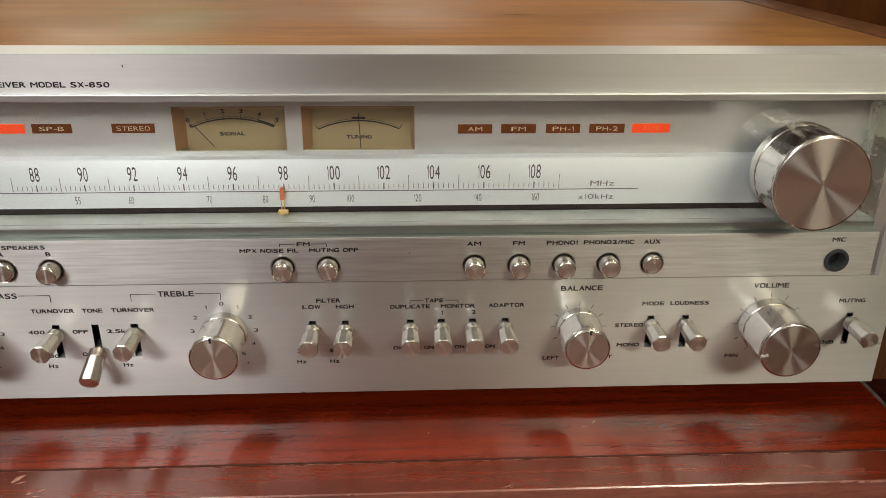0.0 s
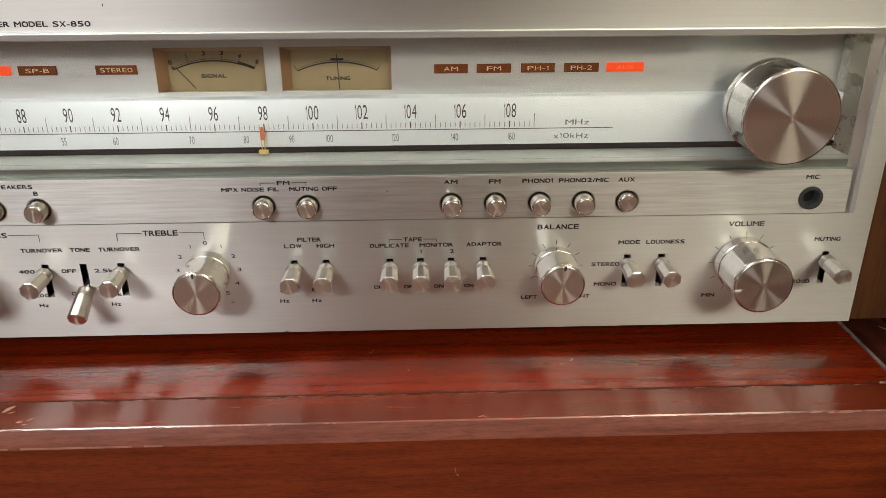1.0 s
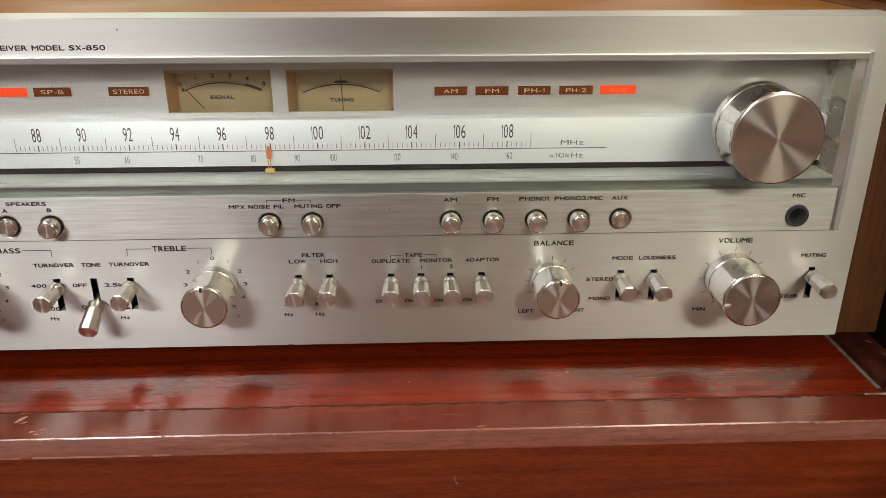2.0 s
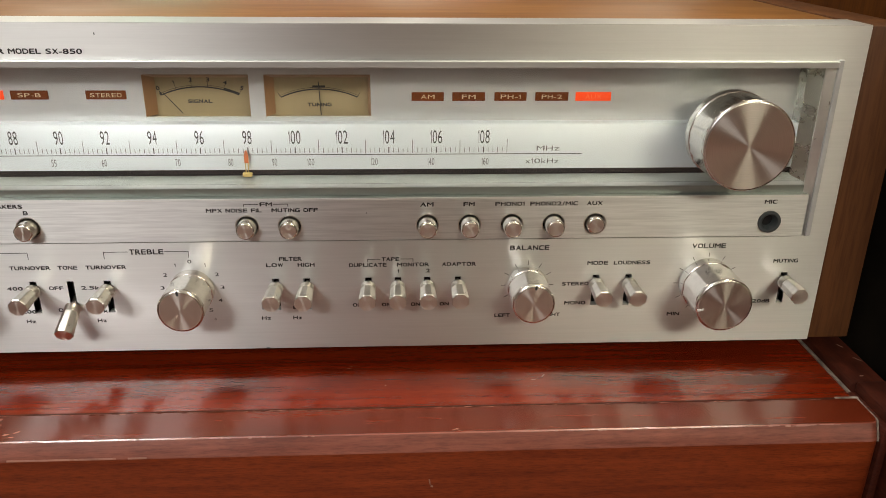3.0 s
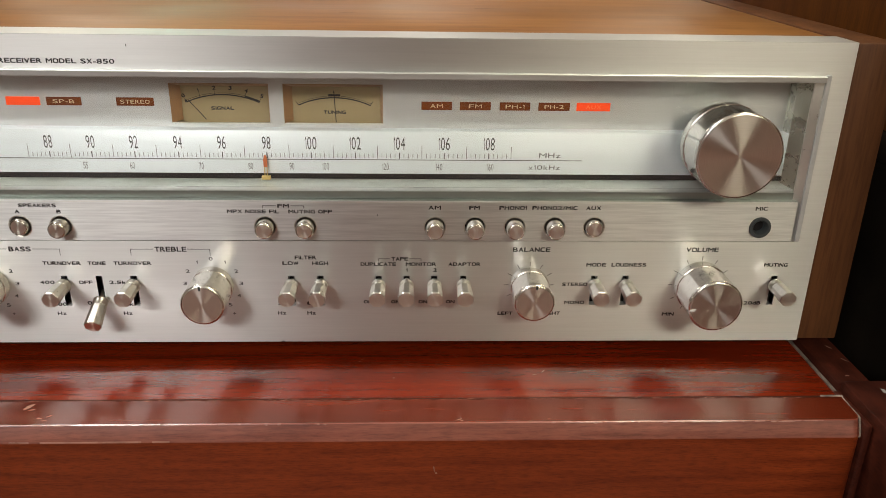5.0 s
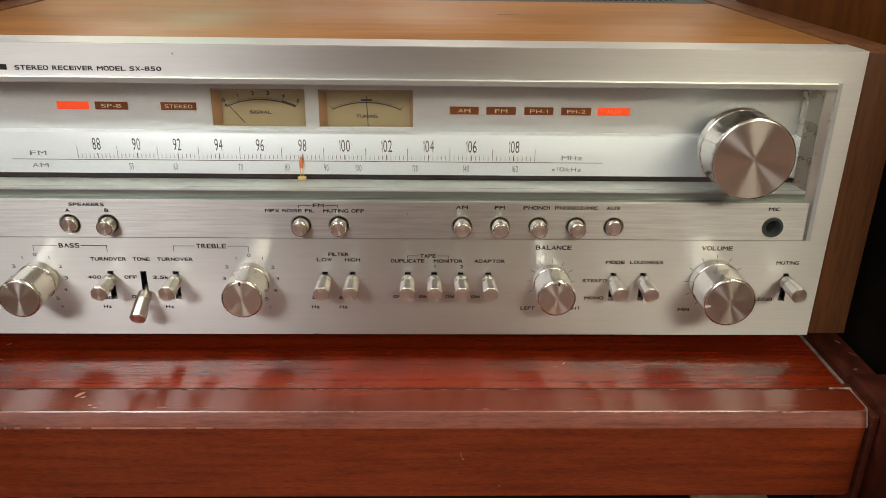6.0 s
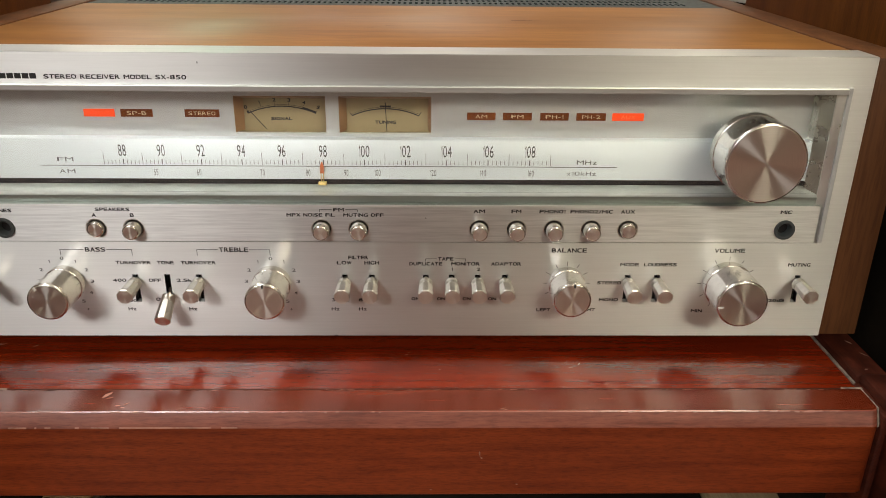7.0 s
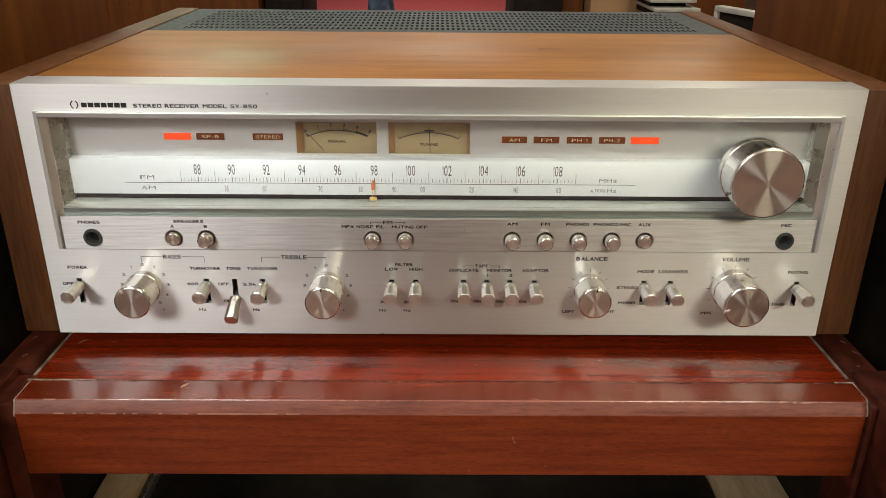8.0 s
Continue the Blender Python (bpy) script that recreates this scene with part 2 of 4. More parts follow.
def thing(name, at, label, category, group="", kind=""):
    ob = new(name)
    ob.location = at
    PLACE[ob] = Vector(at)
    return tagged(ob, label, category, group, kind)


def part(name, bm, mat, parent, label="", at=(0, 0, 0), turn=(0, 0, 0), smooth=30):
    """One mesh under a thing or a part; bm is drawn round the place at, given in the world."""
    me = bm if isinstance(bm, bpy.types.Mesh) else finish(bm, name, mat, smooth)
    ob = new(name, me)
    ob.parent = parent
    ob.location = Vector(at) - PLACE[parent]
    ob.rotation_euler = [radians(a) for a in turn]
    PLACE[ob] = Vector(at)
    return tagged(ob, label)


def solo(name, bm, mat, at, label, category, group="", kind="", smooth=30):
    ob = new(name, finish(bm, name, mat, smooth))
    ob.location = at
    PLACE[ob] = Vector(at)
    return tagged(ob, label, category, group, kind)


def box(x0, x1, y0, y1, z0, z1, bevel=0.0, seg=2, bm=None):
    bm = bm or bmesh.new()
    made = bmesh.ops.create_cube(bm, size=1, matrix=Matrix.LocRotScale(((x0 + x1) / 2, (y0 + y1) / 2, (z0 + z1) / 2), None, (abs(x1 - x0), abs(y1 - y0), abs(z1 - z0))))
    if bevel:
        edges = {e for v in made["verts"] for e in v.link_edges}
        bmesh.ops.bevel(bm, geom=list(edges), offset=bevel, segments=seg, affect="EDGES", profile=0.5)
    return bm


def lathe(profile, n=48, bm=None):
    """Profile of (radius, y) turned round the y axis; closed at ends where the radius is 0."""
    bm = bm or bmesh.new()
    rings = []
    for r, y in profile:
        if r < 1e-7:
            rings.append([bm.verts.new((0, y, 0))])
        else:
            rings.append([bm.verts.new((r * math.cos(2 * math.pi * k / n), y, r * math.sin(2 * math.pi * k / n))) for k in range(n)])
    for a, b in zip(rings, rings[1:]):
        for k in range(n):
            j = (k + 1) % n
            if len(a) == 1:
                bm.faces.new((a[0], b[k], b[j]))
            elif len(b) == 1:
                bm.faces.new((a[k], b[0], a[j]))
            else:
                bm.faces.new((a[k], b[k], b[j], a[j]))
    return bm


def sheet(outer, holes, y0, y1):
    """A plate in the xz plane from y0 to y1 with holes through it; loops of (x, z)."""
    bm = bmesh.new()
    edges = []
    for loop in (outer, *holes):
        vs = [bm.verts.new((x, y0, z)) for x, z in loop]
        edges += [bm.edges.new((vs[i - 1], vs[i])) for i in range(len(vs))]
    bmesh.ops.triangle_fill(bm, use_beauty=True, use_dissolve=False, edges=edges)
    made = bmesh.ops.extrude_face_region(bm, geom=list(bm.faces))
    for v in made["geom"]:
        if isinstance(v, bmesh.types.BMVert):
            v.co.y = y1
    return bm


def rect(x0, x1, z0, z1):
    return [(x0, z0), (x1, z0), (x1, z1), (x0, z1)]


def ring(x, z, r, n=28):
    return [(x + r * math.cos(2 * math.pi * k / n), z + r * math.sin(2 * math.pi * k / n)) for k in range(n)]


GLYPHS = {}
WIDTHS = {"I": 0.17, "1": 0.34, "-": 0.55, "/": 0.6, ".": 0.16, "M": 1.3, " ": 0.5, "z": 0.85, "k": 0.85, "d": 0.95, "x": 0.85, "L": 1.0, "E": 1.02, "F": 1.0}
SQUARED = {**{c: 0.8 for c in "OCGQ0"}, **{c: 0.4 for c in "S35689"}}


def squared(u, v, much):
    """Push a round outline, in -1 to 1, towards its box."""
    if u * u + v * v > 1.02:
        return u, v
    q = 2 * math.sqrt(2)

    def way(a, b):
        return 0.5 * math.sqrt(max(0, 2 + a * a - b * b + q * a)) - 0.5 * math.sqrt(max(0, 2 + a * a - b * b - q * a))
    su, sv = max(-1, min(1, way(u, v))), max(-1, min(1, way(v, u)))
    return u + (su - u) * much, v + (sv - v) * much


def glyph(ch):
    """One character: points with x from 0 to 1 and its own y, and its faces."""
    if ch not in GLYPHS:
        cu = bpy.data.curves.new("glyph", "FONT")
        cu.body, cu.size, cu.resolution_u = ch, 1.0, 3
        tmp = bpy.data.objects.new("glyph", cu)
        scene.collection.objects.link(tmp)
        me = bpy.data.meshes.new_from_object(tmp.evaluated_get(bpy.context.evaluated_depsgraph_get()))
        bpy.data.objects.remove(tmp)
        bpy.data.curves.remove(cu)
        pts = [(v.co.x, v.co.y) for v in me.vertices]
        faces = [tuple(p.vertices) for p in me.polygons]
        bpy.data.meshes.remove(me)
        xs, ys = [p[0] for p in pts], [p[1] for p in pts]
        x0, xw, y0, yh = min(xs), max(xs) - min(xs), min(ys), max(ys) - min(ys)
        much = SQUARED.get(ch, 0)
        shaped = []
        for x, y in pts:
            u, v = squared(2 * (x - x0) / xw - 1, 2 * (y - y0) / yh - 1, much)
            shaped.append(((u + 1) / 2, y0 + (v + 1) / 2 * yh))
        if ch == "1":  # the upright, with a short flag
            shaped = [(0.62 + 0.38 * x, y) for x, y in shaped]
            n = len(shaped)
            top = y0 + yh
            shaped += [(0.62, top), (0.62, top - 0.17 * yh), (0.0, top - 0.36 * yh), (0.0, top - 0.20 * yh)]
            faces.append((n, n + 1, n + 2, n + 3))
        GLYPHS[ch] = (shaped, faces)
    return GLYPHS[ch]


def lettering(text, x, y, z, w, h, parent, mat=None, heavy=0.0, lean=0.0):
    """Printed words in wide, even letters, centred at x, z on a surface facing -y; lean: turned clockwise, in radians."""
    pts, faces, pen = [], [], 0.0
    for ch in text:
        wide = WIDTHS.get(ch, 1.12)
        if ch != " ":
            shape, fs = glyph(ch)
            faces += [tuple(i + len(pts) for i in f) for f in fs]
            pts += [(pen + px * wide, py) for px, py in shape]
        pen += wide + 0.24
    xs, ys = [p[0] for p in pts], [p[1] for p in pts]
    sx, sy = w / (max(xs) - min(xs)), h / (max(ys) - min(ys))
    mx, my = (max(xs) + min(xs)) / 2, (max(ys) + min(ys)) / 2
    bm = bmesh.new()
    for k, (ox, oz) in enumerate(((0, 0), (heavy, heavy), (-heavy, -heavy), (heavy, -heavy)) if heavy else ((0, 0),)):
        flat = [((px - mx) * sx + ox, (py - my) * sy + oz) for px, py in pts]
        vs = [bm.verts.new((u * math.cos(lean) + v * math.sin(lean), -0.000004 * k, v * math.cos(lean) - u * math.sin(lean))) for u, v in flat]
        for f in faces:
            bm.faces.new([vs[i] for i in f])
    return part("lettering", bm, mat or INK, parent, at=(x, y, z), smooth=0)


def bars(segments, y, width, parent, name, mat=None, at=(0, 0, 0), label=""):
    """Thin printed lines, each from (x, z) to (x, z)."""
    bm = bmesh.new()
    for (xa, za), (xb, zb), *w in segments:
        half = (w[0] if w else width) / 2
        d = Vector((xb - xa, 0, zb - za)).normalized()
        n = Vector((-d.z, 0, d.x)) * half
        a, b = Vector((xa, y, za)), Vector((xb, y, zb))
        bm.faces.new([bm.verts.new(p) for p in (a - n, b - n, b + n, a + n)])
    return part(name, bm, mat or INK, parent, label, at=at, smooth=0)


# ---- the shop room ----
FLOOR = -0.75
solo("floor", box(-5, 5, -9, 12, -0.06, 0), VINYL, (0, 0, FLOOR), "brown vinyl shop floor", "floor", kind="structure")
solo("carpet", box(-2.6, 2.6, 1.6, 11.8, 0.0, 0.008), CARPET, (0, 0, FLOOR), "red carpet on the shop floor", "carpet", kind="structure")
solo("ceiling", box(-5, 5, -9, 12, 0, 0.1), CEIL, (0, 0, CEILING), "white painted ceiling", "ceiling", kind="structure")
# South wall is out of view; its dark brown darkens the faceplate's reflection.
solo("wall_south", box(-5, 5, -9.15, -9, FLOOR, CEILING), DARK_WALL, (0, 0, 0), "unseen wall, dark brown to darken what the faceplate reflects", "wall", kind="structure")
solo("wall_north", box(-5, 5, 12, 12.15, FLOOR, CEILING), WALL, (0, 0, 0), "cream painted wall", "wall", kind="structure")
solo("wall_west", box(-5.15, -5, -9, 12, FLOOR, CEILING), WALL, (0, 0, 0), "cream painted wall", "wall", kind="structure")
solo("wall_east", box(5, 5.15, -9, 12, FLOOR, CEILING), WALL, (0, 0, 0), "cream painted wall", "wall", kind="structure")

# ---- the mahogany stand ----
RAIL, DECK, GROOVE = 0.012, 0.0085, -0.0430
stand = thing("wooden_stand", (0, 0.1, FLOOR), "glossy red mahogany stand with worn edges under the receiver", "stand")
part("deck_board", box(-0.2455, 0.2494, GROOVE + 0.0019, 0.43, DECK - 0.018, DECK, 0.0006), MAHOGANY, stand, "glossy red lacquered deck board")
# The groove's dark line is a coloured strip, not an open gap.
part("groove_shade_strip", box(-0.2455, 0.2494, GROOVE + 0.0001, GROOVE + 0.0018, DECK - 0.018, RAIL - 0.0009), GROOVE_SHADE, stand, "dark strip standing in for the groove's shade", smooth=0)
for x0, x1 in ((-0.2453, -0.205), (0.238, 0.2492)):
    part("groove_filler", box(x0, x1, GROOVE + 0.0002, GROOVE + 0.0016, DECK - 0.004, RAIL - 0.0004), FILLER, stand, "grey filler in the groove", smooth=0)
RAIL_PROFILE = [(GROOVE, RAIL - 0.0005), (GROOVE - 0.0009, RAIL), (-0.0630, RAIL), (-0.0638, RAIL - 0.0003), (-0.0669, RAIL - 0.0068), (-0.0672, RAIL - 0.0076), (-0.0672, RAIL - 0.0080), (-0.0672, -0.0372), (-0.0666, -0.038), (GROOVE, -0.038)]


def along_x(prof, x0, x1, worn=()):
    """A length of moulding; worn: the profile's sides that take the second material."""
    bm = bmesh.new()
    steps = 490 if worn else 1
    cols = []
    for k in range(steps + 1):
        x = x0 + (x1 - x0) * k / steps
        dent = (lambda i: 0.00004 * noise.noise((x * 30, i * 7.0, 1.3)) + 0.00002 * noise.noise((x * 400, i * 3.0, 0.3))) if worn else (lambda i: 0.0)
        turn = max(0.0, (x - x1 + 0.005) / 0.005) if worn else 0.0
        back = 0.0032 * (1 - math.sqrt(max(0.0, 1 - turn * turn)))
        cols.append([bm.verts.new((x, y + (back if y < -0.062 else 0) + (dent(i) if 3 <= i <= 5 else 0), z + (dent(i + 9) if 3 <= i <= 5 else 0))) for i, (y, z) in enumerate(prof)])
    n = len(prof)
    for a, b in zip(cols, cols[1:]):
        for i in range(n):
            f = bm.faces.new((a[i], a[(i + 1) % n], b[(i + 1) % n], b[i]))
            f.material_index = 1 if i in worn else (3 if worn and i == 1 else 0)
            # More pale faces left of x -0.08 paint the lower arris glint.
            if worn and i in (2, 4) and noise.noise((a[0].co.x * (34 if i == 2 else 16), i * 5.0, 2.2)) + 0.8 * noise.noise((a[0].co.x * 210, i * 3.0, 7.7)) > (0.85 if i == 2 else -0.1 if a[0].co.x < -0.08 else 0.8):
                f.material_index = 2
    bm.faces.new(cols[0])
    bm.faces.new(cols[-1])
    return bm


part("front_rail", along_x(RAIL_PROFILE, -0.2425, 0.2475, (0, 2, 3, 4)), (WORN_MAHOGANY, RUBBED_SHEEN, BARE_GLINT, DULL_MAHOGANY), stand, "red mahogany front rail; bevel colour holds rubbing and sheen", smooth=12)
SEAM_PROFILE = [(y + 0.0002, z - 0.0002) for y, z in RAIL_PROFILE[:6]] + [(-0.0670, 0.0025), (-0.060, 0.0), (GROOVE, 0.0)]
for s, deck_x, rail_x, arm_x, arm_mat in ((-1, 0.2456, 0.2426, 0.2560, DARK_MAHOGANY), (1, 0.2495, 0.2476, 0.2535, AGED)):
    part("seam", box(s * deck_x, s * (deck_x + 0.0016), GROOVE + 0.001, 0.43, DECK - 0.01, DECK + 0.0004), FILLER, stand, "grey filler in the open joint")
    a, b = sorted((s * rail_x, s * (rail_x + 0.0009)))
    part("end_seam", along_x([(y + (0.0026 if s > 0 and y < -0.062 else 0), z) for y, z in SEAM_PROFILE], a, b), FILLER, stand, "grey filler in the open joint", smooth=0)
    part("side_rail", box(s * (deck_x + 0.0024), s * 0.2705, -0.0305, 0.43, -0.05, RAIL, 0.0012), DARK_MAHOGANY, stand, "dark scuffed side rail")
    part("arm", box(s * arm_x, s * 0.36, -0.20, -0.0310, -0.06, RAIL + 0.002, 0.002), arm_mat, stand, "red mahogany arm with rubbed edges")
    part("post", box(s * (rail_x + 0.0014), s * (arm_x - 0.0004), -0.0655, -0.0335, FLOOR, RAIL - 0.0025, 0.001), DARK_MAHOGANY, stand)
    part("rear_post", box(s * (deck_x + 0.0024), s * 0.2695, 0.39, 0.43, FLOOR, -0.051, 0.001), DARK_MAHOGANY, stand)
    part("front_leg", box(s * arm_x, s * 0.30, -0.20, -0.15, FLOOR, -0.061, 0.002), DARK_MAHOGANY, stand)

# ---- the receiver ----
rx = thing("stereo_receiver", (0, 0.19, DECK), "vintage silver-faced stereo receiver in a walnut case on the stand", "receiver")
FT, FB, FW = 0.179, 0.020, 0.243
LEVER_Z0, LEVER_Z1 = 0.0415, 0.0585
SLOTS = (-0.2245, -0.1455, -0.128, -0.1105, -0.030, -0.015, 0.015, 0.0295, 0.044, 0.0592, 0.128, 0.1445, 0.224)
BUTTONS = ((-0.162, 0.0025), (-0.142, 0.0065), (-0.0412, 0.0065), (-0.0212, 0.0065), (0.044, 0.0075), (0.0642, 0.0075), (0.0845, 0.0075), (0.1048, 0.0072), (0.125, 0.0030))
BUTTON_Z = 0.0860

holes = [rect(-0.231, 0.231, 0.0780, 0.1635)] + [rect(x - 0.0016, x + 0.0016, LEVER_Z0, LEVER_Z1) for x in SLOTS]
face = part("faceplate", sheet(rect(-FW, FW, FB, FT), holes, 0.0, 0.0045), ALU, rx, "brushed aluminium faceplate", smooth=0)
part("top_lip", box(-FW, FW, 0.0002, 0.0222, FT - 0.0002, FT + 0.0003), ALU_LIP, face, "bright aluminium top lip")
part("window_rail", box(-0.2300, 0.2300, -0.0028, 0.005, 0.1606, 0.1636, 0.0003, 1), ALU_LIP, face, "raised bright rail over the dial window")


def edge_strip(half, y0, z0, y1, z1):
    bm = bmesh.new()
    q = [bm.verts.new(p) for p in ((-half, y0, z0), (half, y0, z0), (half, y1, z1), (-half, y1, z1))]
    bm.faces.new(q)
    back = [bm.verts.new(v.co + Vector((0, 0.0004, -0.0004))) for v in q]
    for i in range(4):
        bm.faces.new((q[i], q[i - 1], back[i - 1], back[i]))
    return bm


def jamb(s):
    bm = bmesh.new()
    pts = [(s * 0.231, 0.0001), (s * 0.2274, 0.0036), (s * 0.2274, 0.0045), (s * 0.231, 0.0045)]
    lo = [bm.verts.new((x, y, 0.0781)) for x, y in pts]
    hi = [bm.verts.new((x, y, 0.1605)) for x, y in pts]
    for i in range(4):
        j = (i + 1) % 4
        bm.faces.new((lo[i], lo[j], hi[j], hi[i]))
    bm.faces.new(lo)
    bm.faces.new(hi)
    return bm


def cheek(s):
    """The side of the dial window, slanting inwards behind the pane."""
    bm = bmesh.new()
    pts = [(s * 0.2290, 0.0052), (s * 0.2228, 0.0107), (s * 0.2224, 0.0178), (s * 0.2305, 0.0240), (s * 0.2305, 0.0052)]
    lo = [bm.verts.new((x, y, 0.1001)) for x, y in pts]
    hi = [bm.verts.new((x, y, 0.1602)) for x, y in pts]
    for i in range(5):
        j = (i + 1) % 5
        bm.faces.new((lo[i], lo[j], hi[j], hi[i]))
    bm.faces.new(lo)
    bm.faces.new(hi)
    return bm


for s in (-1, 1):
    part("window_jamb", jamb(s), PALE_TRIM, face, smooth=0)
    part("jamb_edge", box(s * 0.2301, s * 0.2326, -0.0016, 0.0001, 0.0787, 0.1642, 0.0004, 1), EDGE_TRIM, face, "bright metal edge beside the dial window", smooth=0)
    part("window_cheek", cheek(s), CHEEK, rx, "plain metal cheek of the dial window", smooth=0)

sub_holes = [ring(x, BUTTON_Z, 0.0053) for x, _ in BUTTONS] + [ring(s * 0.211, 0.0862, 0.0040) for s in (-1, 1)]
sub = part("control_strip", sheet(rect(-0.2286, 0.2286, 0.0787, 0.0997), sub_holes, -0.0006, 0.004), ALU_STRIP, rx, "brushed aluminium strip with push buttons", smooth=0)
part("bright_edge", edge_strip(0.2286, -0.0007, 0.0991, -0.0001, 0.0998), SATIN, sub, "bright chamfered edge", smooth=0)
part("backing", box(-0.2286, 0.2286, 0.0062, 0.008, 0.025, 0.0985), BLACK, rx, "black inner panel behind the slots", smooth=0)


def sill():
    bm = bmesh.new()
    prof = [(0.0042, 0.1036), (0.0120, 0.1072), (0.0128, 0.1072), (0.0128, 0.0995), (0.0045, 0.0990)]
    a = [bm.verts.new((-0.2286, y, z)) for y, z in prof]
    b = [bm.verts.new((0.2286, y, z)) for y, z in prof]
    for i in range(len(prof)):
        j = (i + 1) % len(prof)
        bm.faces.new((a[i], a[j], b[j], b[i]))
    bm.faces.new(a)
    bm.faces.new(b)
    return bm


part("sill_channel", box(-0.2286, 0.2286, 0.0036, 0.0041, 0.0999, 0.1034, bm=box(-0.2286, 0.2286, 0.0003, 0.0040, 0.0990, 0.0998)), CHANNEL, rx, "smooth metal channel at the foot of the pane", smooth=0)
part("window_sill", sill(), SILL, rx, "sloping bright metal sill below the dial", smooth=15)
part("pointer_slot", box(-0.2286, 0.2286, 0.0135, 0.020, 0.1074, 0.1104), BLACK, rx, "black slot that the pointer runs in", smooth=0)

# dial plate
DY = 0.011
dial = part("dial_plate", box(-0.2286, 0.2286, DY, 0.0179, 0.1104, 0.1325, 0.0004), DIAL, rx, "silver-white tuning dial")
FM_X = (-0.1465, -0.126, -0.105, -0.0835, -0.062, -0.040, -0.018, 0.004, 0.026, 0.0485, 0.071)


def fm_x(f):
    k = (f - 88) / 2
    i = max(0, min(9, int(math.floor(k))))
    return FM_X[i] + (FM_X[i + 1] - FM_X[i]) * (k - i)


INKY = DY - 0.00008
for i, x in enumerate(FM_X):
    text = str(88 + 2 * i)
    lettering(text, x, INKY, 0.1262, 0.0041 if len(text) == 2 else 0.0056, 0.0065, dial, DIAL_INK)
for text, x in (("55", -0.130), ("60", -0.107), ("70", -0.073), ("80", -0.0485), ("90", -0.028), ("100", -0.011), ("120", 0.019), ("140", 0.046), ("160", 0.072)):
    lettering(text, x, INKY, 0.1142, 0.0023 if len(text) == 2 else 0.0032, 0.0035, dial, GREY_INK)
ticks = []
for k in range(0, 111):
    f = 87 + 0.2 * k
    x = fm_x(f)
    if k % 10 == 0:
        ticks.append(((x, 0.1185), (x, 0.1249), 0.00025))
    elif k % 5 == 0:
        ticks.append(((x, 0.1185), (x, 0.1214), 0.0005))
    else:
        ticks.append(((x, 0.1188), (x, 0.1210), 0.00025))
ticks.append(((-0.191, 0.1178), (0.1185, 0.1178), 0.00035))
tagged(bars(ticks, INKY, 0.0003, dial, "scale_printing", DIAL_INK), kind="stuff")
lettering("FM", -0.1772, INKY, 0.1212, 0.0085, 0.0023, dial, GREY_INK)
lettering("AM", -0.1772, INKY, 0.1145, 0.0085, 0.0023, dial, GREY_INK)
lettering("MHz", 0.1020, INKY, 0.1205, 0.0110, 0.0024, dial, GREY_INK)
lettering("x10kHz", 0.0995, INKY, 0.1142, 0.0160, 0.0024, dial, GREY_INK)

# pointer
ptr = part("dial_pointer", box(0.0004, 0.0008, -0.0006, -0.0002, 0.0, 0.009, bm=box(-0.0008, -0.0004, -0.0006, -0.0002, 0.0, 0.009)), POINTER_BASE, rx, "orange dial pointer at 98", at=(-0.0408, DY - 0.0012, 0.1082))
bm = bmesh.new()
bm_profile = [(-0.0009, 0.0062), (0.0009, 0.0062), (0.0010, 0.0098), (0.0004, 0.0122), (-0.0004, 0.0122), (-0.0010, 0.0098)]
fa = [bm.verts.new((x, -0.0009, z)) for x, z in bm_profile]
fb = [bm.verts.new((x, -0.0001, z)) for x, z in bm_profile]
bm.faces.new(fa)
bm.faces.new(fb)
for i in range(6):
    bm.faces.new((fa[i - 1], fa[i], fb[i], fb[i - 1]))
part("tip", bm, POINTER, ptr, "orange pointer tip", at=PLACE[ptr], smooth=0)
part("foot", box(-0.0022, 0.0022, -0.0016, 0.0004, -0.0004, 0.0015, 0.0003), POINTER_BASE, ptr, "yellowed plastic pointer foot", at=PLACE[ptr])

# indicator board with meters
BY = 0.018
METERS = ((-0.087, -0.0385), (-0.0315, 0.0178))
MZ0, MZ1 = 0.1341, 0.1541
board = part("indicator_board", sheet(rect(-0.2286, 0.2286, 0.1300, 0.1603), [rect(a, b, MZ0, MZ1) for a, b in METERS], BY, BY + 0.0015), ALU_BOARD, rx, "satin silver indicator board", smooth=0)
LAMP_Z0, LAMP_Z1 = 0.1418, 0.1459
LABELS = (("", -0.1662, -0.1500, RED_GLOW), ("SP-B", -0.1468, -0.1300, BROWN), ("STEREO", -0.1130, -0.0948, BROWN), ("AM", 0.0370, 0.0522, BROWN), ("FM", 0.0562, 0.0717, BROWN),
          ("PH-1", 0.0762, 0.0915, BROWN), ("PH-2", 0.0957, 0.1115, BROWN), ("AUX", 0.1150, 0.1320, RED_GLOW))
FAINT = glow("faint_lit_ink", (1.0, 0.16, 0.05), 1.0)
for text, xa, xb, mat in LABELS:
    dz = 0.0009 if xa < 0 else 0
    lamp = part("indicator", box(xa, xb, BY - 0.0005, BY + 0.001, LAMP_Z0 + dz, LAMP_Z1 + dz, 0.0001), mat, board, "glowing orange indicator" if mat is RED_GLOW else "unlit brown indicator", smooth=0)
    if text:
        lettering(text, (xa + xb) / 2, BY - 0.0006, (LAMP_Z0 + LAMP_Z1) / 2 + dz, (xb - xa) * {2: 0.42, 3: 0.45, 4: 0.62, 6: 0.78}[len(text)], 0.0019, lamp, FAINT if mat is RED_GLOW else PALE_INK)


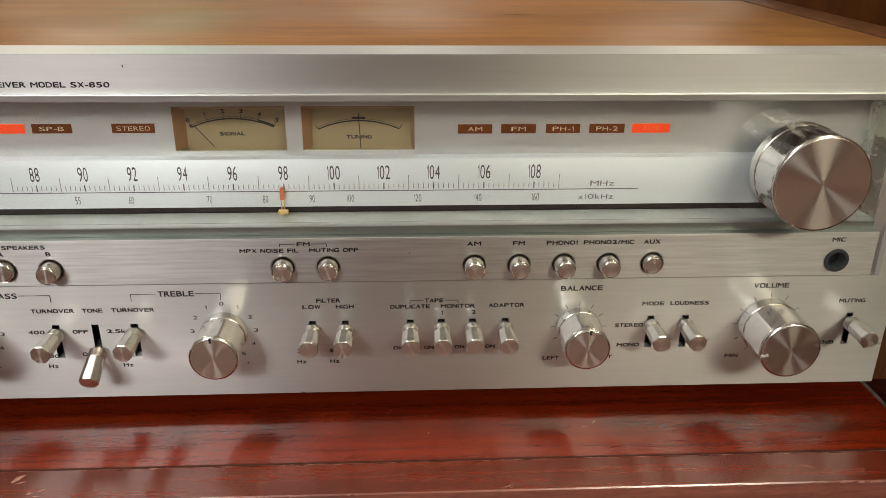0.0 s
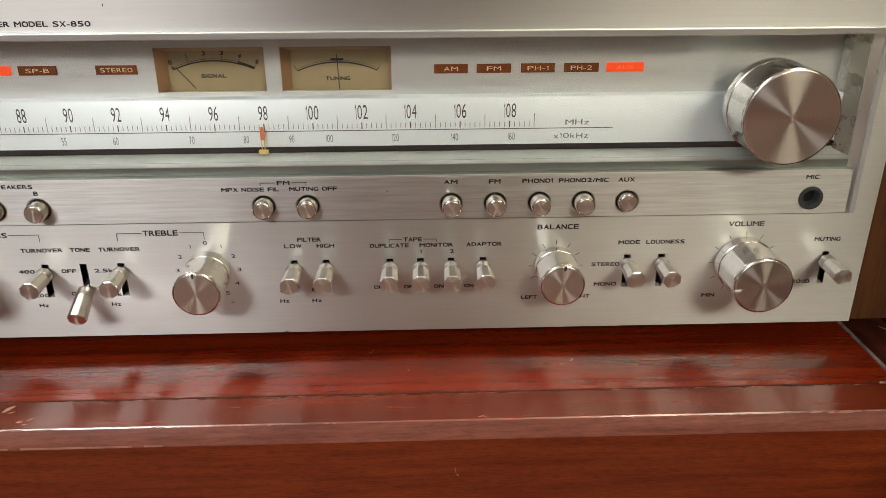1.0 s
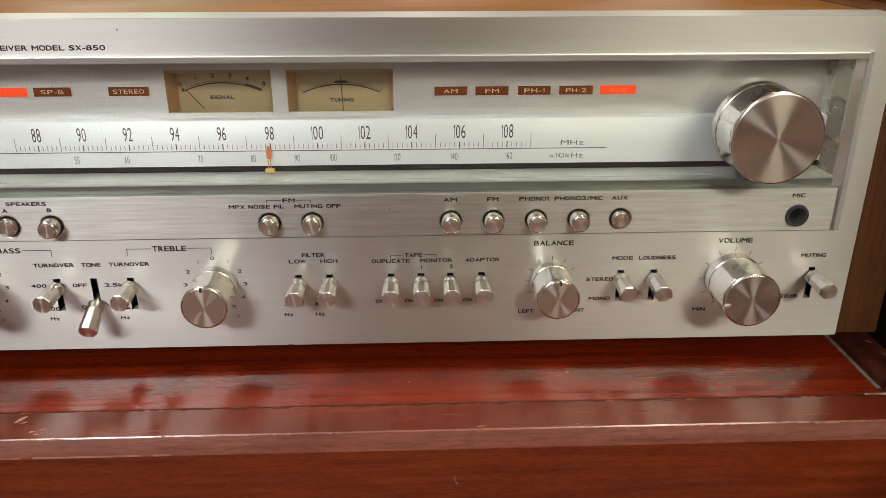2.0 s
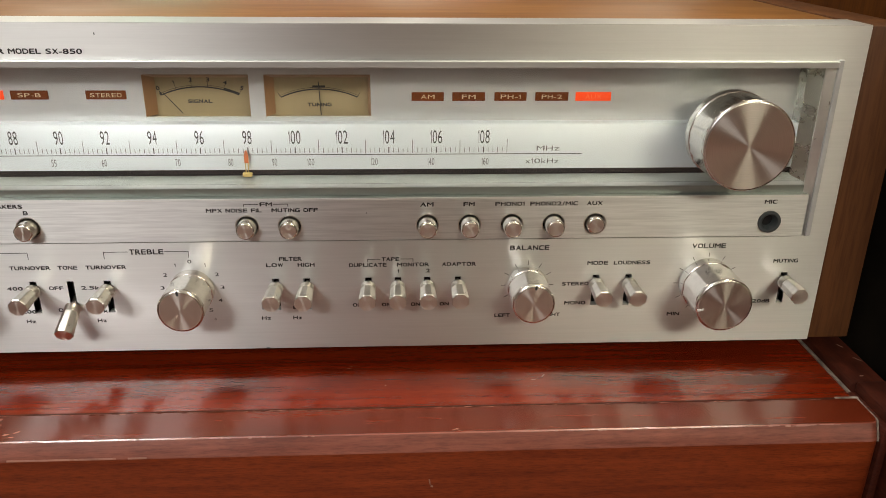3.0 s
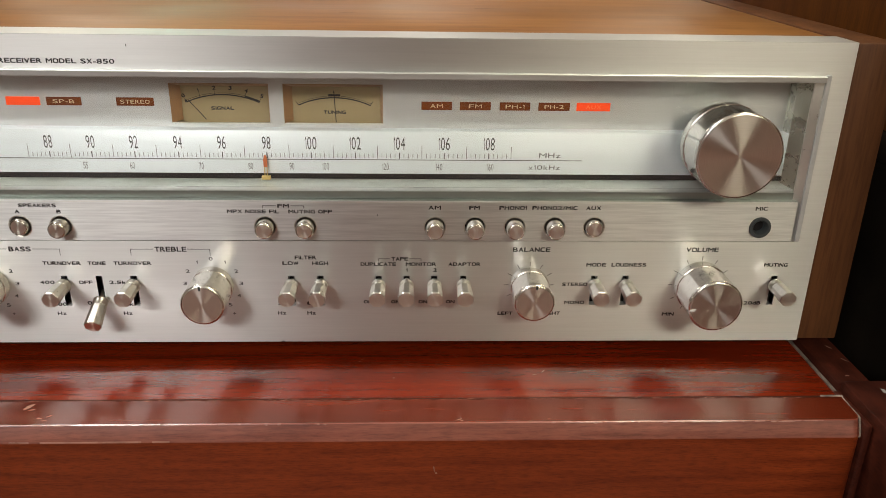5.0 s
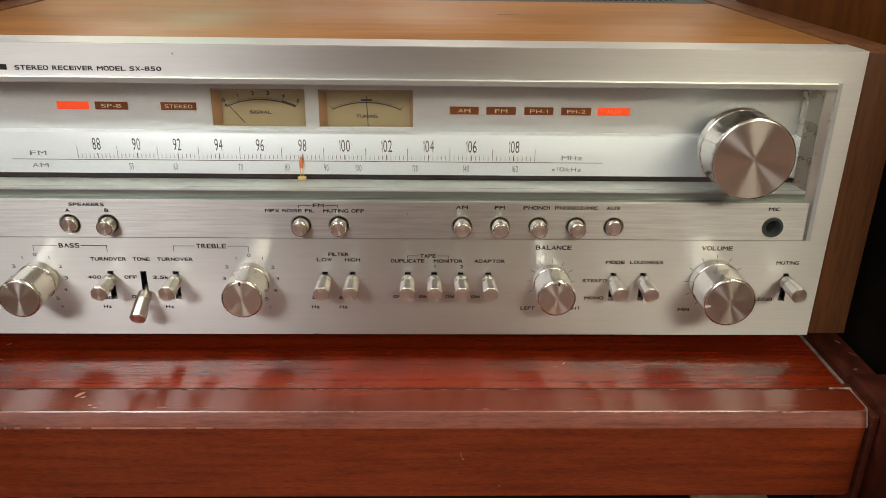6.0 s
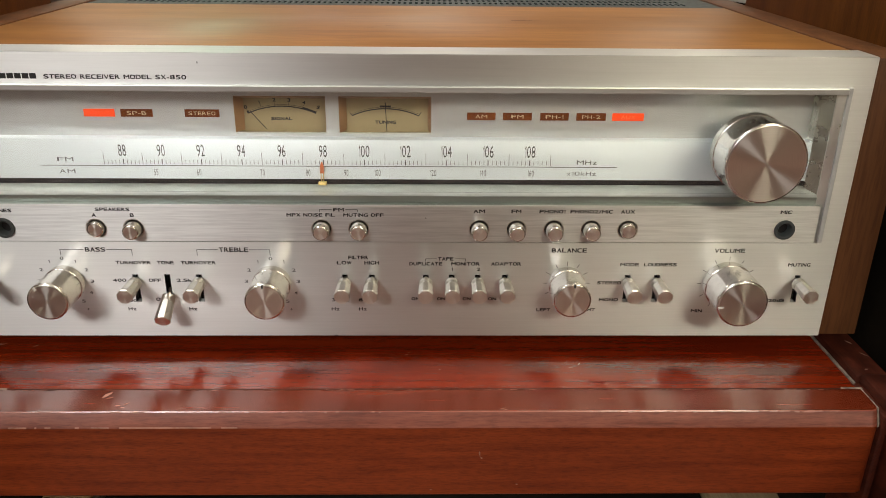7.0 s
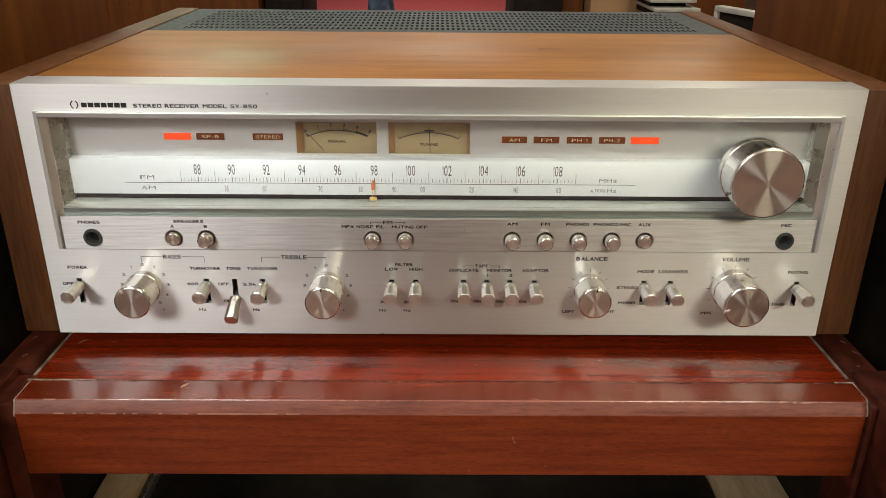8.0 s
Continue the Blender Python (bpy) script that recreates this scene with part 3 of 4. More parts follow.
def meter(xa, xb, signal):
    depth = 0.0080
    m = part("signal_meter" if signal else "tuning_meter", box(xa - 0.0004, xb + 0.0004, BY + depth, BY + depth + 0.001, MZ0 - 0.0032, MZ1 + 0.0004), CREAM, rx, "cream meter face in an amber-edged well", smooth=0)
    y0, y1 = BY - 0.0001, BY + depth
    xa, xb, low, top = xa + 0.0002, xb - 0.0002, MZ0 + 0.0001, MZ1 - 0.0002
    part("lower_lip", box(xa, xb, BY - 0.0002, BY + 0.0014, MZ0, MZ0 + 0.00035), SATIN, m, "thin bright edge below the meter", smooth=0)
    inset = (0.0032, 0.0026, 0.0002 if signal else 0.0014)
    ends = [((xa, low), (xa, top), inset[0], 0), ((xa, top), (xb, top), 0, -inset[1]), ((xb, top), (xb, low), -inset[2], 0)]
    for (ax, az), (bx, bz), dx, dz in ends:
        bm = bmesh.new()
        q = [bm.verts.new(p) for p in ((ax, y0, az), (bx, y0, bz), (bx + dx, y1, bz + dz), (ax + dx, y1, az + dz))]
        out = Vector((-1 if dx > 0 else (1 if dx < 0 else 0), 0, 1 if dz < 0 else 0)) * 0.0001
        back = [bm.verts.new(v.co + out) for v in q]
        bm.faces.new(q)
        bm.faces.new(back[::-1])
        for k in range(4):
            bm.faces.new((q[k], q[k - 1], back[k - 1], back[k]))
        part("well_wall", bm, AMBER, m, "sloping amber plastic wall of the meter well", smooth=0)
    part("well_floor", box(xa, xb, BY + 0.0016, y1, MZ0 - 0.0032, MZ0 - 0.0028), CREAM, m, smooth=0)
    y = BY + depth - 0.0001
    cx, w = (xa + xb) / 2 - 0.0002, xb - xa
    z0 = MZ0 - (0.0010 if signal else 0.0021)
    rad, half = 0.0445, 0.42
    cz = z0 + 0.0138 - rad

    def at(a, r):
        return (cx + r * math.sin(a), cz + r * math.cos(a))
    arc = [-half + 2 * half * k / 24 for k in range(25)]
    seg = [(at(a, rad), at(b, rad)) for a, b in zip(arc, arc[1:])]
    if signal:
        seg += [(at(a, rad + 0.0009), at(b, rad + 0.0009), 0.00018) for a, b in zip(arc, arc[1:])]
        for k in range(6):
            a = -half + 2 * half * k / 5
            seg.append((at(a, rad), at(a, rad + 0.0022), 0.0002))
            px, pz = at(a, rad + 0.0036)
            lettering(str(k), px, y, pz, 0.0004 if k == 1 else 0.0015, 0.0018, m, heavy=0.0001, lean=a)
        seg.append((at(0.25, rad + 0.0005), at(half, rad + 0.0004), 0.0012))
        seg.append((at(-half, rad - 0.0001), at(-half, rad + 0.0014), 0.0011))
        lettering("SIGNAL", cx - 0.0005, y, z0 + 0.0070, 0.0114, 0.0016, m, heavy=0.0001)
        needle = ((cx - 0.0170, z0 + 0.0112), (cx - 0.0088, z0 + 0.0014))
    else:
        seg += [(at(a, rad + 0.0009), at(b, rad + 0.0009), 0.00018) for a, b in zip(arc, arc[1:]) if abs(a) > 0.06]
        for s in (-1, 1):
            seg.append((at(s * half, rad), (at(s * half, rad)[0] + s * 0.0014, at(s * half, rad)[1] + 0.0022), 0.0003))
        seg.append(((cx - 0.0030, z0 + 0.0150), (cx + 0.0030, z0 + 0.0150), 0.0011))
        lettering("TUNING", cx, y, z0 + 0.0064, 0.0112, 0.0016, m, heavy=0.0001)
        needle = ((cx + 0.0000, z0 + 0.0175), (cx + 0.0007, z0 + 0.0013))
    bars(seg, y, 0.0006, m, "scale_printing")
    bars([needle], y - 0.0011, 0.00042, m, "needle")


meter(*METERS[0], True)
meter(*METERS[1], False)

pane = part("window_pane", box(-0.2287, 0.2287, 0.0046, 0.0049, 0.1053, 0.1604), GLASS, rx, "clear glass pane over the dial", smooth=0)
pane.visible_shadow = False


# knobs
def facets(profile, n, cut=0.15, flute=0.0):
    """Like lathe, with n sides whose corners are cut off by a narrow strip; flute: how far each side is hollowed."""
    bm = bmesh.new()
    rings = []
    half = math.pi / n
    for r, y in profile:
        if r < 1e-7:
            rings.append([bm.verts.new((0, y, 0))])
            continue
        rr = r / math.cos(half * cut)
        turns = [(2 * half * k + half * d, q) for k in range(n) for d, q in (((1 - cut, rr), (1 + cut, rr), (2, r * math.cos(half) - flute)) if flute else ((1 - cut, rr), (1 + cut, rr)))]
        rings.append([bm.verts.new((q * math.cos(a), y, q * math.sin(a))) for a, q in turns])
    for a, b in zip(rings, rings[1:]):
        around = max(len(a), len(b))
        for k in range(around):
            j = (k + 1) % around
            bm.faces.new((a[0], b[k], b[j]) if len(a) == 1 else (a[k], b[k], b[j], a[j]))
    return bm


def knob(name, x, z, front, base, r, sides, label, mark=None, mark_mat=None, rear=None):
    length = base - front
    at = (x, front, z)
    back = rear or r
    body = part(name, lathe([(0, length), (back, length), (back, length * 0.80), (back - 0.0003, length * 0.79), (back - 0.0006, length * 0.785), (0, length * 0.785)], 64), KNOB, rx, label, at=at)
    bm = facets([(0, length * 0.786), (back - 0.0010, length * 0.786), (back - 0.0001, length * 0.768), (r + 0.0001, 0.0022), (r - 0.0012, 0.0020)], sides, *((0.08, 0.00013) if sides > 20 else ()))
    part("grip", bm, GRIP, body, "polished facets", at=at, smooth=3)
    part("rim", lathe([(r - 0.0009, 0.0030), (r - 0.0002, 0.0024), (r, 0.0016), (r, 0.0007), (r - 0.0005, 0.0001), (r - 0.0011, 0.0)], 72), KNOB, body, "bright rolled rim", at=at, smooth=60)
    part("face", lathe([(r - 0.0010, 0.0), (r * 0.5, -0.00003), (0, -0.00005)], 72), FACE, body, "lathe-turned face", at=at)
    if mark is not None:
        bm = box(-0.0005, 0.0005, -0.00025, 0.0002, r * 0.76, r * 0.98)
        bm.transform(Matrix.Rotation(radians(mark), 4, "Y"))
        part("index_mark", bm, mark_mat, body, at=at, smooth=0)
    return body


knob("tuning_knob", 0.1862, 0.1292, -0.0203, 0.0042, 0.0208, 26, "large polished tuning knob")
knob("volume_knob", 0.184, 0.0535, -0.0262, -0.0004, 0.0135, 12, "polished volume knob turned to minimum", -100, WHITE_MARK)
knob("balance_knob", 0.0937, 0.0535, -0.0222, -0.0004, 0.0101, 12, "polished balance knob", 4, STEEL)
knob("treble_knob", -0.0703, 0.0535, -0.0242, -0.0004, 0.0106, 12, "polished treble knob", -3, STEEL)
knob("bass_knob", -0.1840, 0.0535, -0.0242, -0.0004, 0.0106, 12, "polished bass knob", -35, WHITE_MARK)

for x, out in BUTTONS:
    r = 0.0044
    b = part("push_button", lathe([(r, 0.0058 + out), (r, 0.0009), (r - 0.0003, 0.0002), (r - 0.0008, 0)], 40), KNOB, rx, "pressed-in push button" if out < 0.004 else "round polished push button", at=(x, -out - 0.0006, BUTTON_Z), smooth=50)
    part("face", lathe([(r - 0.0008, 0), (r * 0.5, -0.00002), (0, -0.00003)], 40), FACE, b, at=(x, -out - 0.0006, BUTTON_Z))
    part("bezel", lathe([(0.0048, 0.0035), (0.0051, 0.0003), (0.0056, 0.0), (0.0060, 0.0004)], 40), LEVER, b, at=(x, -0.00075, BUTTON_Z), smooth=50)

for s in (-1, 1):
    j = part("jack_socket", lathe([(0.0057, 0.0006), (0.0055, -0.0005), (0.0042, -0.0006), (0.0033, 0.0006), (0.0031, 0.005)], 40), STEEL, rx, "dark headphone socket", at=(s * 0.211, -0.0010, 0.0862), smooth=40)
    part("socket_hole", lathe([(0.0031, 0.004), (0.0, 0.0042)], 24), BLACK, j, at=(s * 0.211, -0.0010, 0.0862))

def lever(x, z, tilt, label):
    """A faceted lever whose axis leaves the slot at z; tilt: degrees upwards."""
    at = (x, 0.0, z)
    turn = (-tilt, 0, 0)
    body = part("lever_switch", lathe([(0.0014, 0.004), (0.0014, -0.0016), (0.0033, -0.0018), (0.0037, -0.0022), (0.0037, -0.0056), (0.0034, -0.0060), (0, -0.0060)], 32), LEVER, rx, label, at=at, turn=turn, smooth=40)
    for name, bm, mat in (("grip", facets([(0, -0.0060), (0.0036, -0.0061), (0.0038, -0.0066), (0.0043, -0.0184), (0.0040, -0.0189)], 8), LEVER), ("face", facets([(0, -0.01892), (0.00402, -0.0189)], 8), FACE)):
        ob = new(name, finish(bm, name, mat, 10))
        ob.parent = body
    return body


for x in SLOTS:
    if x == -0.128:
        lever(x, 0.0465, -26, "faceted tone lever flipped down")
    else:
        lever(x, 0.0542, -1, "faceted metal lever flipped up")

# printed words on the faceplate
PY, SY = -0.00008, -0.00070
WORDS = (
    ("VOLUME", 0.1832, 0.0735, 0.0168, 0.0024), ("BALANCE", 0.0940, 0.0735, 0.0192, 0.0024), ("TREBLE", -0.0900, 0.0735, 0.0158, 0.0025), ("BASS", -0.1650, 0.0735, 0.0108, 0.0025),
    ("TURNOVER", -0.1455, 0.0657, 0.0190, 0.0019), ("TONE", -0.1280, 0.0657, 0.0090, 0.0019), ("TURNOVER", -0.1100, 0.0657, 0.0190, 0.0019), ("POWER", -0.2242, 0.0660, 0.0122, 0.0019),
    ("FILTER", -0.0222, 0.0690, 0.0108, 0.0019), ("LOW", -0.0300, 0.0658, 0.0080, 0.0019), ("HIGH", -0.0148, 0.0658, 0.0080, 0.0019),
    ("TAPE", 0.0260, 0.0683, 0.0084, 0.0019), ("DUPLICATE", 0.0150, 0.0653, 0.0180, 0.0019), ("MONITOR", 0.0370, 0.0653, 0.0156, 0.0019), ("ADAPTOR", 0.0595, 0.0653, 0.0166, 0.0019),
    ("1", 0.0297, 0.0620, 0.0006, 0.0018), ("2", 0.0443, 0.0620, 0.0018, 0.0018),
    ("ON", 0.0093, 0.0437, 0.0044, 0.0017), ("ON", 0.0237, 0.0437, 0.0044, 0.0017), ("ON", 0.0381, 0.0437, 0.0044, 0.0017), ("ON", 0.0525, 0.0437, 0.0044, 0.0017),
    ("LEFT", 0.0818, 0.0368, 0.0077, 0.0018), ("RIGHT", 0.1065, 0.0368, 0.0094, 0.0018), ("MODE", 0.1283, 0.0650, 0.0102, 0.0019), ("LOUDNESS", 0.1455, 0.0650, 0.0182, 0.0019),
    ("STEREO", 0.1178, 0.0538, 0.0133, 0.0018), ("MONO", 0.1184, 0.0432, 0.0106, 0.0018), ("MIN", 0.1696, 0.0362, 0.0063, 0.0018), ("MUTING", 0.2235, 0.0650, 0.0124, 0.0019),
    ("-20dB", 0.2137, 0.0428, 0.0104, 0.0019), ("Hz", -0.1500, 0.0372, 0.0042, 0.0018), ("Hz", -0.1160, 0.0372, 0.0042, 0.0018), ("Hz", -0.0360, 0.0372, 0.0042, 0.0018), ("Hz", -0.0206, 0.0372, 0.0042, 0.0018),
    ("OFF", -0.1350, 0.0550, 0.0066, 0.0018), ("ON", -0.1335, 0.0432, 0.0046, 0.0018), ("OFF", -0.2318, 0.0548, 0.0066, 0.0018), ("400", -0.1545, 0.0550, 0.0072, 0.0018),
    ("200", -0.1500, 0.0425, 0.0066, 0.0018), ("2.5k", -0.1190, 0.0550, 0.0084, 0.0018), ("5k", -0.1150, 0.0425, 0.0048, 0.0018), ("30", -0.0356, 0.0430, 0.0042, 0.0018), ("8k", -0.0205, 0.0430, 0.0042, 0.0018),
)
for text, x, z, w, h in WORDS:
    lettering(text, x, PY, z, w, h, face, heavy=0.0001)
for text, x, z, w, h in (("PHONES", -0.2120, 0.0962, 0.0132, 0.0018), ("SPEAKERS", -0.1520, 0.0970, 0.0182, 0.0018), ("A", -0.1622, 0.0938, 0.0022, 0.0018), ("B", -0.1420, 0.0938, 0.0020, 0.0018),
                         ("FM", -0.0317, 0.0972, 0.0056, 0.0018), ("MPX NOISE FIL", -0.0468, 0.0942, 0.0256, 0.0018), ("MUTING OFF", -0.0185, 0.0942, 0.0214, 0.0018),
                         ("AM", 0.0437, 0.0965, 0.0062, 0.0019), ("FM", 0.0637, 0.0965, 0.0052, 0.0019), ("PHONO1", 0.0832, 0.0965, 0.0138, 0.0019), ("PHONO2/MIC", 0.1044, 0.0965, 0.0228, 0.0019),
                         ("AUX", 0.1240, 0.0965, 0.0074, 0.0019), ("MIC", 0.2103, 0.0965, 0.0062, 0.0019)):
    lettering(text, x, SY, z, w, h, sub, heavy=0.0001)
for cx in (-0.1840, -0.0703):
    for k in range(6):
        for s in ((0,) if k == 0 else (-1, 1)):
            a = radians(90 - s * 29.5 * k)
            lettering(str(k), cx + 0.0144 * math.cos(a), PY, 0.0540 + 0.0142 * math.sin(a), 0.0006 if k == 1 else 0.0019, 0.0018, face, heavy=0.00004)
    lettering("+", cx + 0.0095, PY, 0.0370, 0.0015, 0.0015, face)
    bars([((cx - 0.0103, 0.0370), (cx - 0.0088, 0.0370), 0.0004)], PY, 0.0004, face, "minus_mark")
for xa, xb, wa, wb, z, drop in ((-0.1840, -0.1453, -0.1712, -0.1588, 0.0735, 0.0035), (-0.1100, -0.0703, -0.0985, -0.0815, 0.0735, 0.0035), (0.0150, 0.0370, 0.0210, 0.0310, 0.0683, 0.0015)):
    for p, q in ((xa, wa), (xb, wb)):
        bars([((p, z), (q, z)), ((p, z + 0.00015), (p, z - drop))], PY, 0.0003, face, "bracket_line")
for cx, r0, r1 in ((0.184, 0.0141, 0.0163), (0.0937, 0.0108, 0.0132)):
    for k in range(11):
        a = radians(240 - 30 * k)
        bars([((cx + r0 * math.cos(a), 0.0535 + r0 * math.sin(a)), (cx + r1 * math.cos(a), 0.0535 + r1 * math.sin(a)))], PY, 0.0003, face, "tick_mark")
for p, q in ((-0.0420, -0.0352), (-0.0215, -0.0282)):
    bars([((p, 0.0972), (q, 0.0972)), ((p, 0.0973), (p, 0.0959))], SY, 0.0003, sub, "bracket_line")
lettering("STEREO RECEIVER MODEL SX-850", -0.1400, PY, 0.1672, 0.0705, 0.0021, face, heavy=0.0001)
for k in range(7):
    bars([((-0.2046 + 0.00374 * k, 0.1674), (-0.2014 + 0.00374 * k, 0.1674), 0.0027)], PY, 0.003, face, "maker_mark")
bm = bmesh.new()
for s in (-1, 1):
    for k in range(10):
        a0, a1 = (radians(90 + s * (20 + 140 * q / 10)) for q in (k, k + 1))
        quad = [(-0.2085 + 0.0023 * r * math.cos(a), 0.1675 + 0.0026 * r * math.sin(a)) for a, r in ((a0, 1), (a1, 1), (a1, 0.72), (a0, 0.72))]
        bm.faces.new([bm.verts.new((x, PY, z)) for x, z in quad])
part("maker_emblem", bm, INK, face, smooth=0)

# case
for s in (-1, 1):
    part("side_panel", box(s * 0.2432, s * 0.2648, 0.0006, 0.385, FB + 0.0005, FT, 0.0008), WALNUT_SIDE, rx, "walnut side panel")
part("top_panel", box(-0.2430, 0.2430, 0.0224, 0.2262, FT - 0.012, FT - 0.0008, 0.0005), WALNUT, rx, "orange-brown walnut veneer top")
part("chassis", box(-0.2415, 0.2415, 0.026, 0.372, FB + 0.002, FT - 0.014), BLACK, rx, "black steel chassis", smooth=0)
part("rear_edge", box(-0.2430, 0.2430, 0.3785, 0.384, FB + 0.002, FT - 0.001, 0.0006), STEEL, rx)


def grille():
    bm = bmesh.new()
    nx, ny = 98, 7
    x0, x1, y0, y1 = -0.2200, 0.2200, 0.2400, 0.3720
    px, py = (x1 - x0) / nx, (y1 - y0) / ny
    hx, hy = px * 0.24, py * 0.22
    z = FT - 0.0012
    for i in range(nx):
        for j in range(ny):
            ax, bx, ay, by = x0 + i * px, x0 + (i + 1) * px, y0 + j * py, y0 + (j + 1) * py
            o = [bm.verts.new(p) for p in ((ax, ay, z), (bx, ay, z), (bx, by, z), (ax, by, z))]
            n = [bm.verts.new(p) for p in ((ax + hx, ay + hy, z), (bx - hx, ay + hy, z), (bx - hx, by - hy, z), (ax + hx, by - hy, z))]
            d = [bm.verts.new(v.co - Vector((0, 0, 0.0012))) for v in n]
            for k in range(4):
                q = (k + 1) % 4
                bm.faces.new((o[k], o[q], n[q], n[k]))
                bm.faces.new((n[k], n[q], d[q], d[k]))
    for r in ((-0.243, x0, 0.2264, 0.3784), (x1, 0.243, 0.2264, 0.3784), (x0, x1, 0.2264, y0), (x0, x1, y1, 0.3784)):
        bm.faces.new([bm.verts.new(p) for p in ((r[0], r[2], z), (r[1], r[2], z), (r[1], r[3], z), (r[0], r[3], z))])
    return bm


part("vent_grille", grille(), GRILLE, rx, "grey-green punched metal vent grille", smooth=0)
for x in (-0.2, 0.2):
    for y in (0.06, 0.34):
        part("foot", lathe([(0, 0.0), (0.010, 0.0), (0.011, 0.001), (0.011, FB + 0.002 - DECK), (0, FB + 0.002 - DECK)], 24), RUBBER, rx, at=(x, y, DECK), turn=(90, 0, 0), smooth=40)

# small damage and marks
PALE = plain("pale_scratch", (0.30, 0.17, 0.125), 0.6, 0, 0.3, 900)
KNOT = plain("dark_veneer_knot", (0.14, 0.055, 0.02), 0.5, 0, 0.3, 300)


def scuff(name, at, long, wide, parent, mat, axis="Z", turn=0.0, seed=0):
    """A small flat uneven mark on a surface facing up (Z) or to the front (Y)."""
    rnd = random.Random(seed)
    bm = bmesh.new()
    pts = []
    n = 11
    for k in range(n):
        a = 2 * math.pi * k / n
        r = 0.65 + 0.5 * rnd.random()
        u, v = long / 2 * r * math.cos(a), wide / 2 * r * math.sin(a)
        c, d = math.cos(radians(turn)), math.sin(radians(turn))
        u, v = u * c - v * d, u * d + v * c
        pts.append(bm.verts.new((u, v, 0) if axis == "Z" else (u, 0, v)))
    bm.faces.new(pts)
    return part(name, bm, mat, parent, at=at, smooth=0)


for k, (x, y, lg, wd, tn) in enumerate(((-0.235, 0.008, 0.0065, 0.0011, 70), (-0.2325, 0.010, 0.004, 0.0008, 30), (-0.213, 0.008, 0.003, 0.0009, 40), (-0.210, -0.009, 0.0035, 0.0006, 5), (0.0230, -0.0185, 0.0011, 0.0008, 10), (0.1022, -0.0125, 0.0034, 0.0006, 55), (0.0968, -0.0160, 0.0030, 0.0005, 4), (0.0040, -0.0020, 0.0022, 0.0005, 0), (0.0052, 0.0, 0.0014, 0.0004, 20))):
    scuff("scratch", (x, y, DECK + 0.00006), lg, wd, stand, PALE, "Z", tn, k)
for k, (x, y, lg, wd, tn) in enumerate(((-0.150, -0.0485, 0.0060, 0.0024, 50), (-0.1475, -0.0510, 0.0035, 0.0010, 20), (-0.1415, -0.0580, 0.0028, 0.0014, 10), (-0.1375, -0.0565, 0.0030, 0.0010, 35), (-0.1385, -0.0600, 0.0026, 0.0008, 5),
                                        (0.0545, -0.0612, 0.0040, 0.0006, 25), (0.0560, -0.0620, 0.0022, 0.0005, -30), (0.0975, -0.0610, 0.0015, 0.0004, 10))):
    scuff("scratch", (x, y, RAIL + 0.00006), lg, wd, stand, PALE, "Z", tn, 20 + k)
for k, (x, z, lg, wd, tn) in enumerate(((0.0430, -0.0115, 0.0007, 0.0040, 8), (0.0440, -0.0140, 0.0014, 0.0012, 0), (0.0630, -0.0310, 0.0013, 0.0011, 0), (0.0180, -0.0345, 0.0014, 0.0008, 0))):
    scuff("chip", (x, -0.06727, z), lg, wd, stand, PALE, "Y", tn, 40 + k)
for k, (x, y, lg, wd, tn) in enumerate(((0.2702, -0.0420, 0.0034, 0.0070, 10), (0.2790, -0.0520, 0.0020, 0.0040, 30))):
    scuff("chip", (x, y, RAIL + 0.00206), lg * 0.7, wd * 0.7, stand, TRAY, "Z", tn, 60 + k)
for k, (x, y, lg, wd, tn) in enumerate(((0.2675, -0.0080, 0.0060, 0.0010, -55), (0.2610, -0.0240, 0.0028, 0.0012, 15), (0.2655, 0.0060, 0.0050, 0.0010, -60), (-0.2600, -0.0150, 0.0050, 0.0010, 50), (-0.2640, 0.0080, 0.0040, 0.0010, 60))):
    scuff("scratch", (x, y, RAIL + 0.00006), lg, wd, stand, PALE, "Z", tn, 70 + k)


def edge_wear(name, y, z, tilt, count, long, wide, spread, seed, mat, parent, reach=(-0.236, 0.242)):
    """Flecks along an edge in x: lost lacquer, and groove shade as dark brown."""
    rnd = random.Random(seed)
    bm = bmesh.new()
    for _ in range(count):
        x = reach[0] + (reach[1] - reach[0]) * rnd.random()
        lg, wd = long * (0.25 + rnd.random() ** 2), wide * (0.4 + rnd.random())
        off = spread * (rnd.random() - 0.5)
        pts = []
        for k in range(9):
            a = 2 * math.pi * k / 9
            q = 0.6 + 0.6 * rnd.random()
            u, v = lg / 2 * q * math.cos(a), off + wd / 2 * q * math.sin(a)
            pts.append(bm.verts.new((x + u, y + v * math.cos(tilt), z + v * math.sin(tilt))))
        bm.faces.new(pts)
    return tagged(part(name, bm, mat, parent, smooth=0), kind="stuff")


slope = math.atan2(0.0065, 0.0031)
edge_wear("edge_wear", GROOVE - 0.0010, RAIL + 0.00006, 0, 70, 0.0050, 0.00045, 0.0006, 5, BARE_GLINT, stand)
# These two rows of dark flecks break up the painted groove shade.
edge_wear("edge_wear", GROOVE - 0.0012, RAIL + 0.00009, 0, 45, 0.0090, 0.00035, 0.0006, 6, GROOVE_SHADE, stand)
edge_wear("edge_wear", GROOVE + 0.0022, DECK + 0.00008, 0, 40, 0.0080, 0.00030, 0.0005, 7, GROOVE_SHADE, stand)
edge_wear("edge_wear", -0.06385, RAIL - 0.00015, slope, 40, 0.0080, 0.00060, 0.0004, 8, BARE_GLINT, stand)
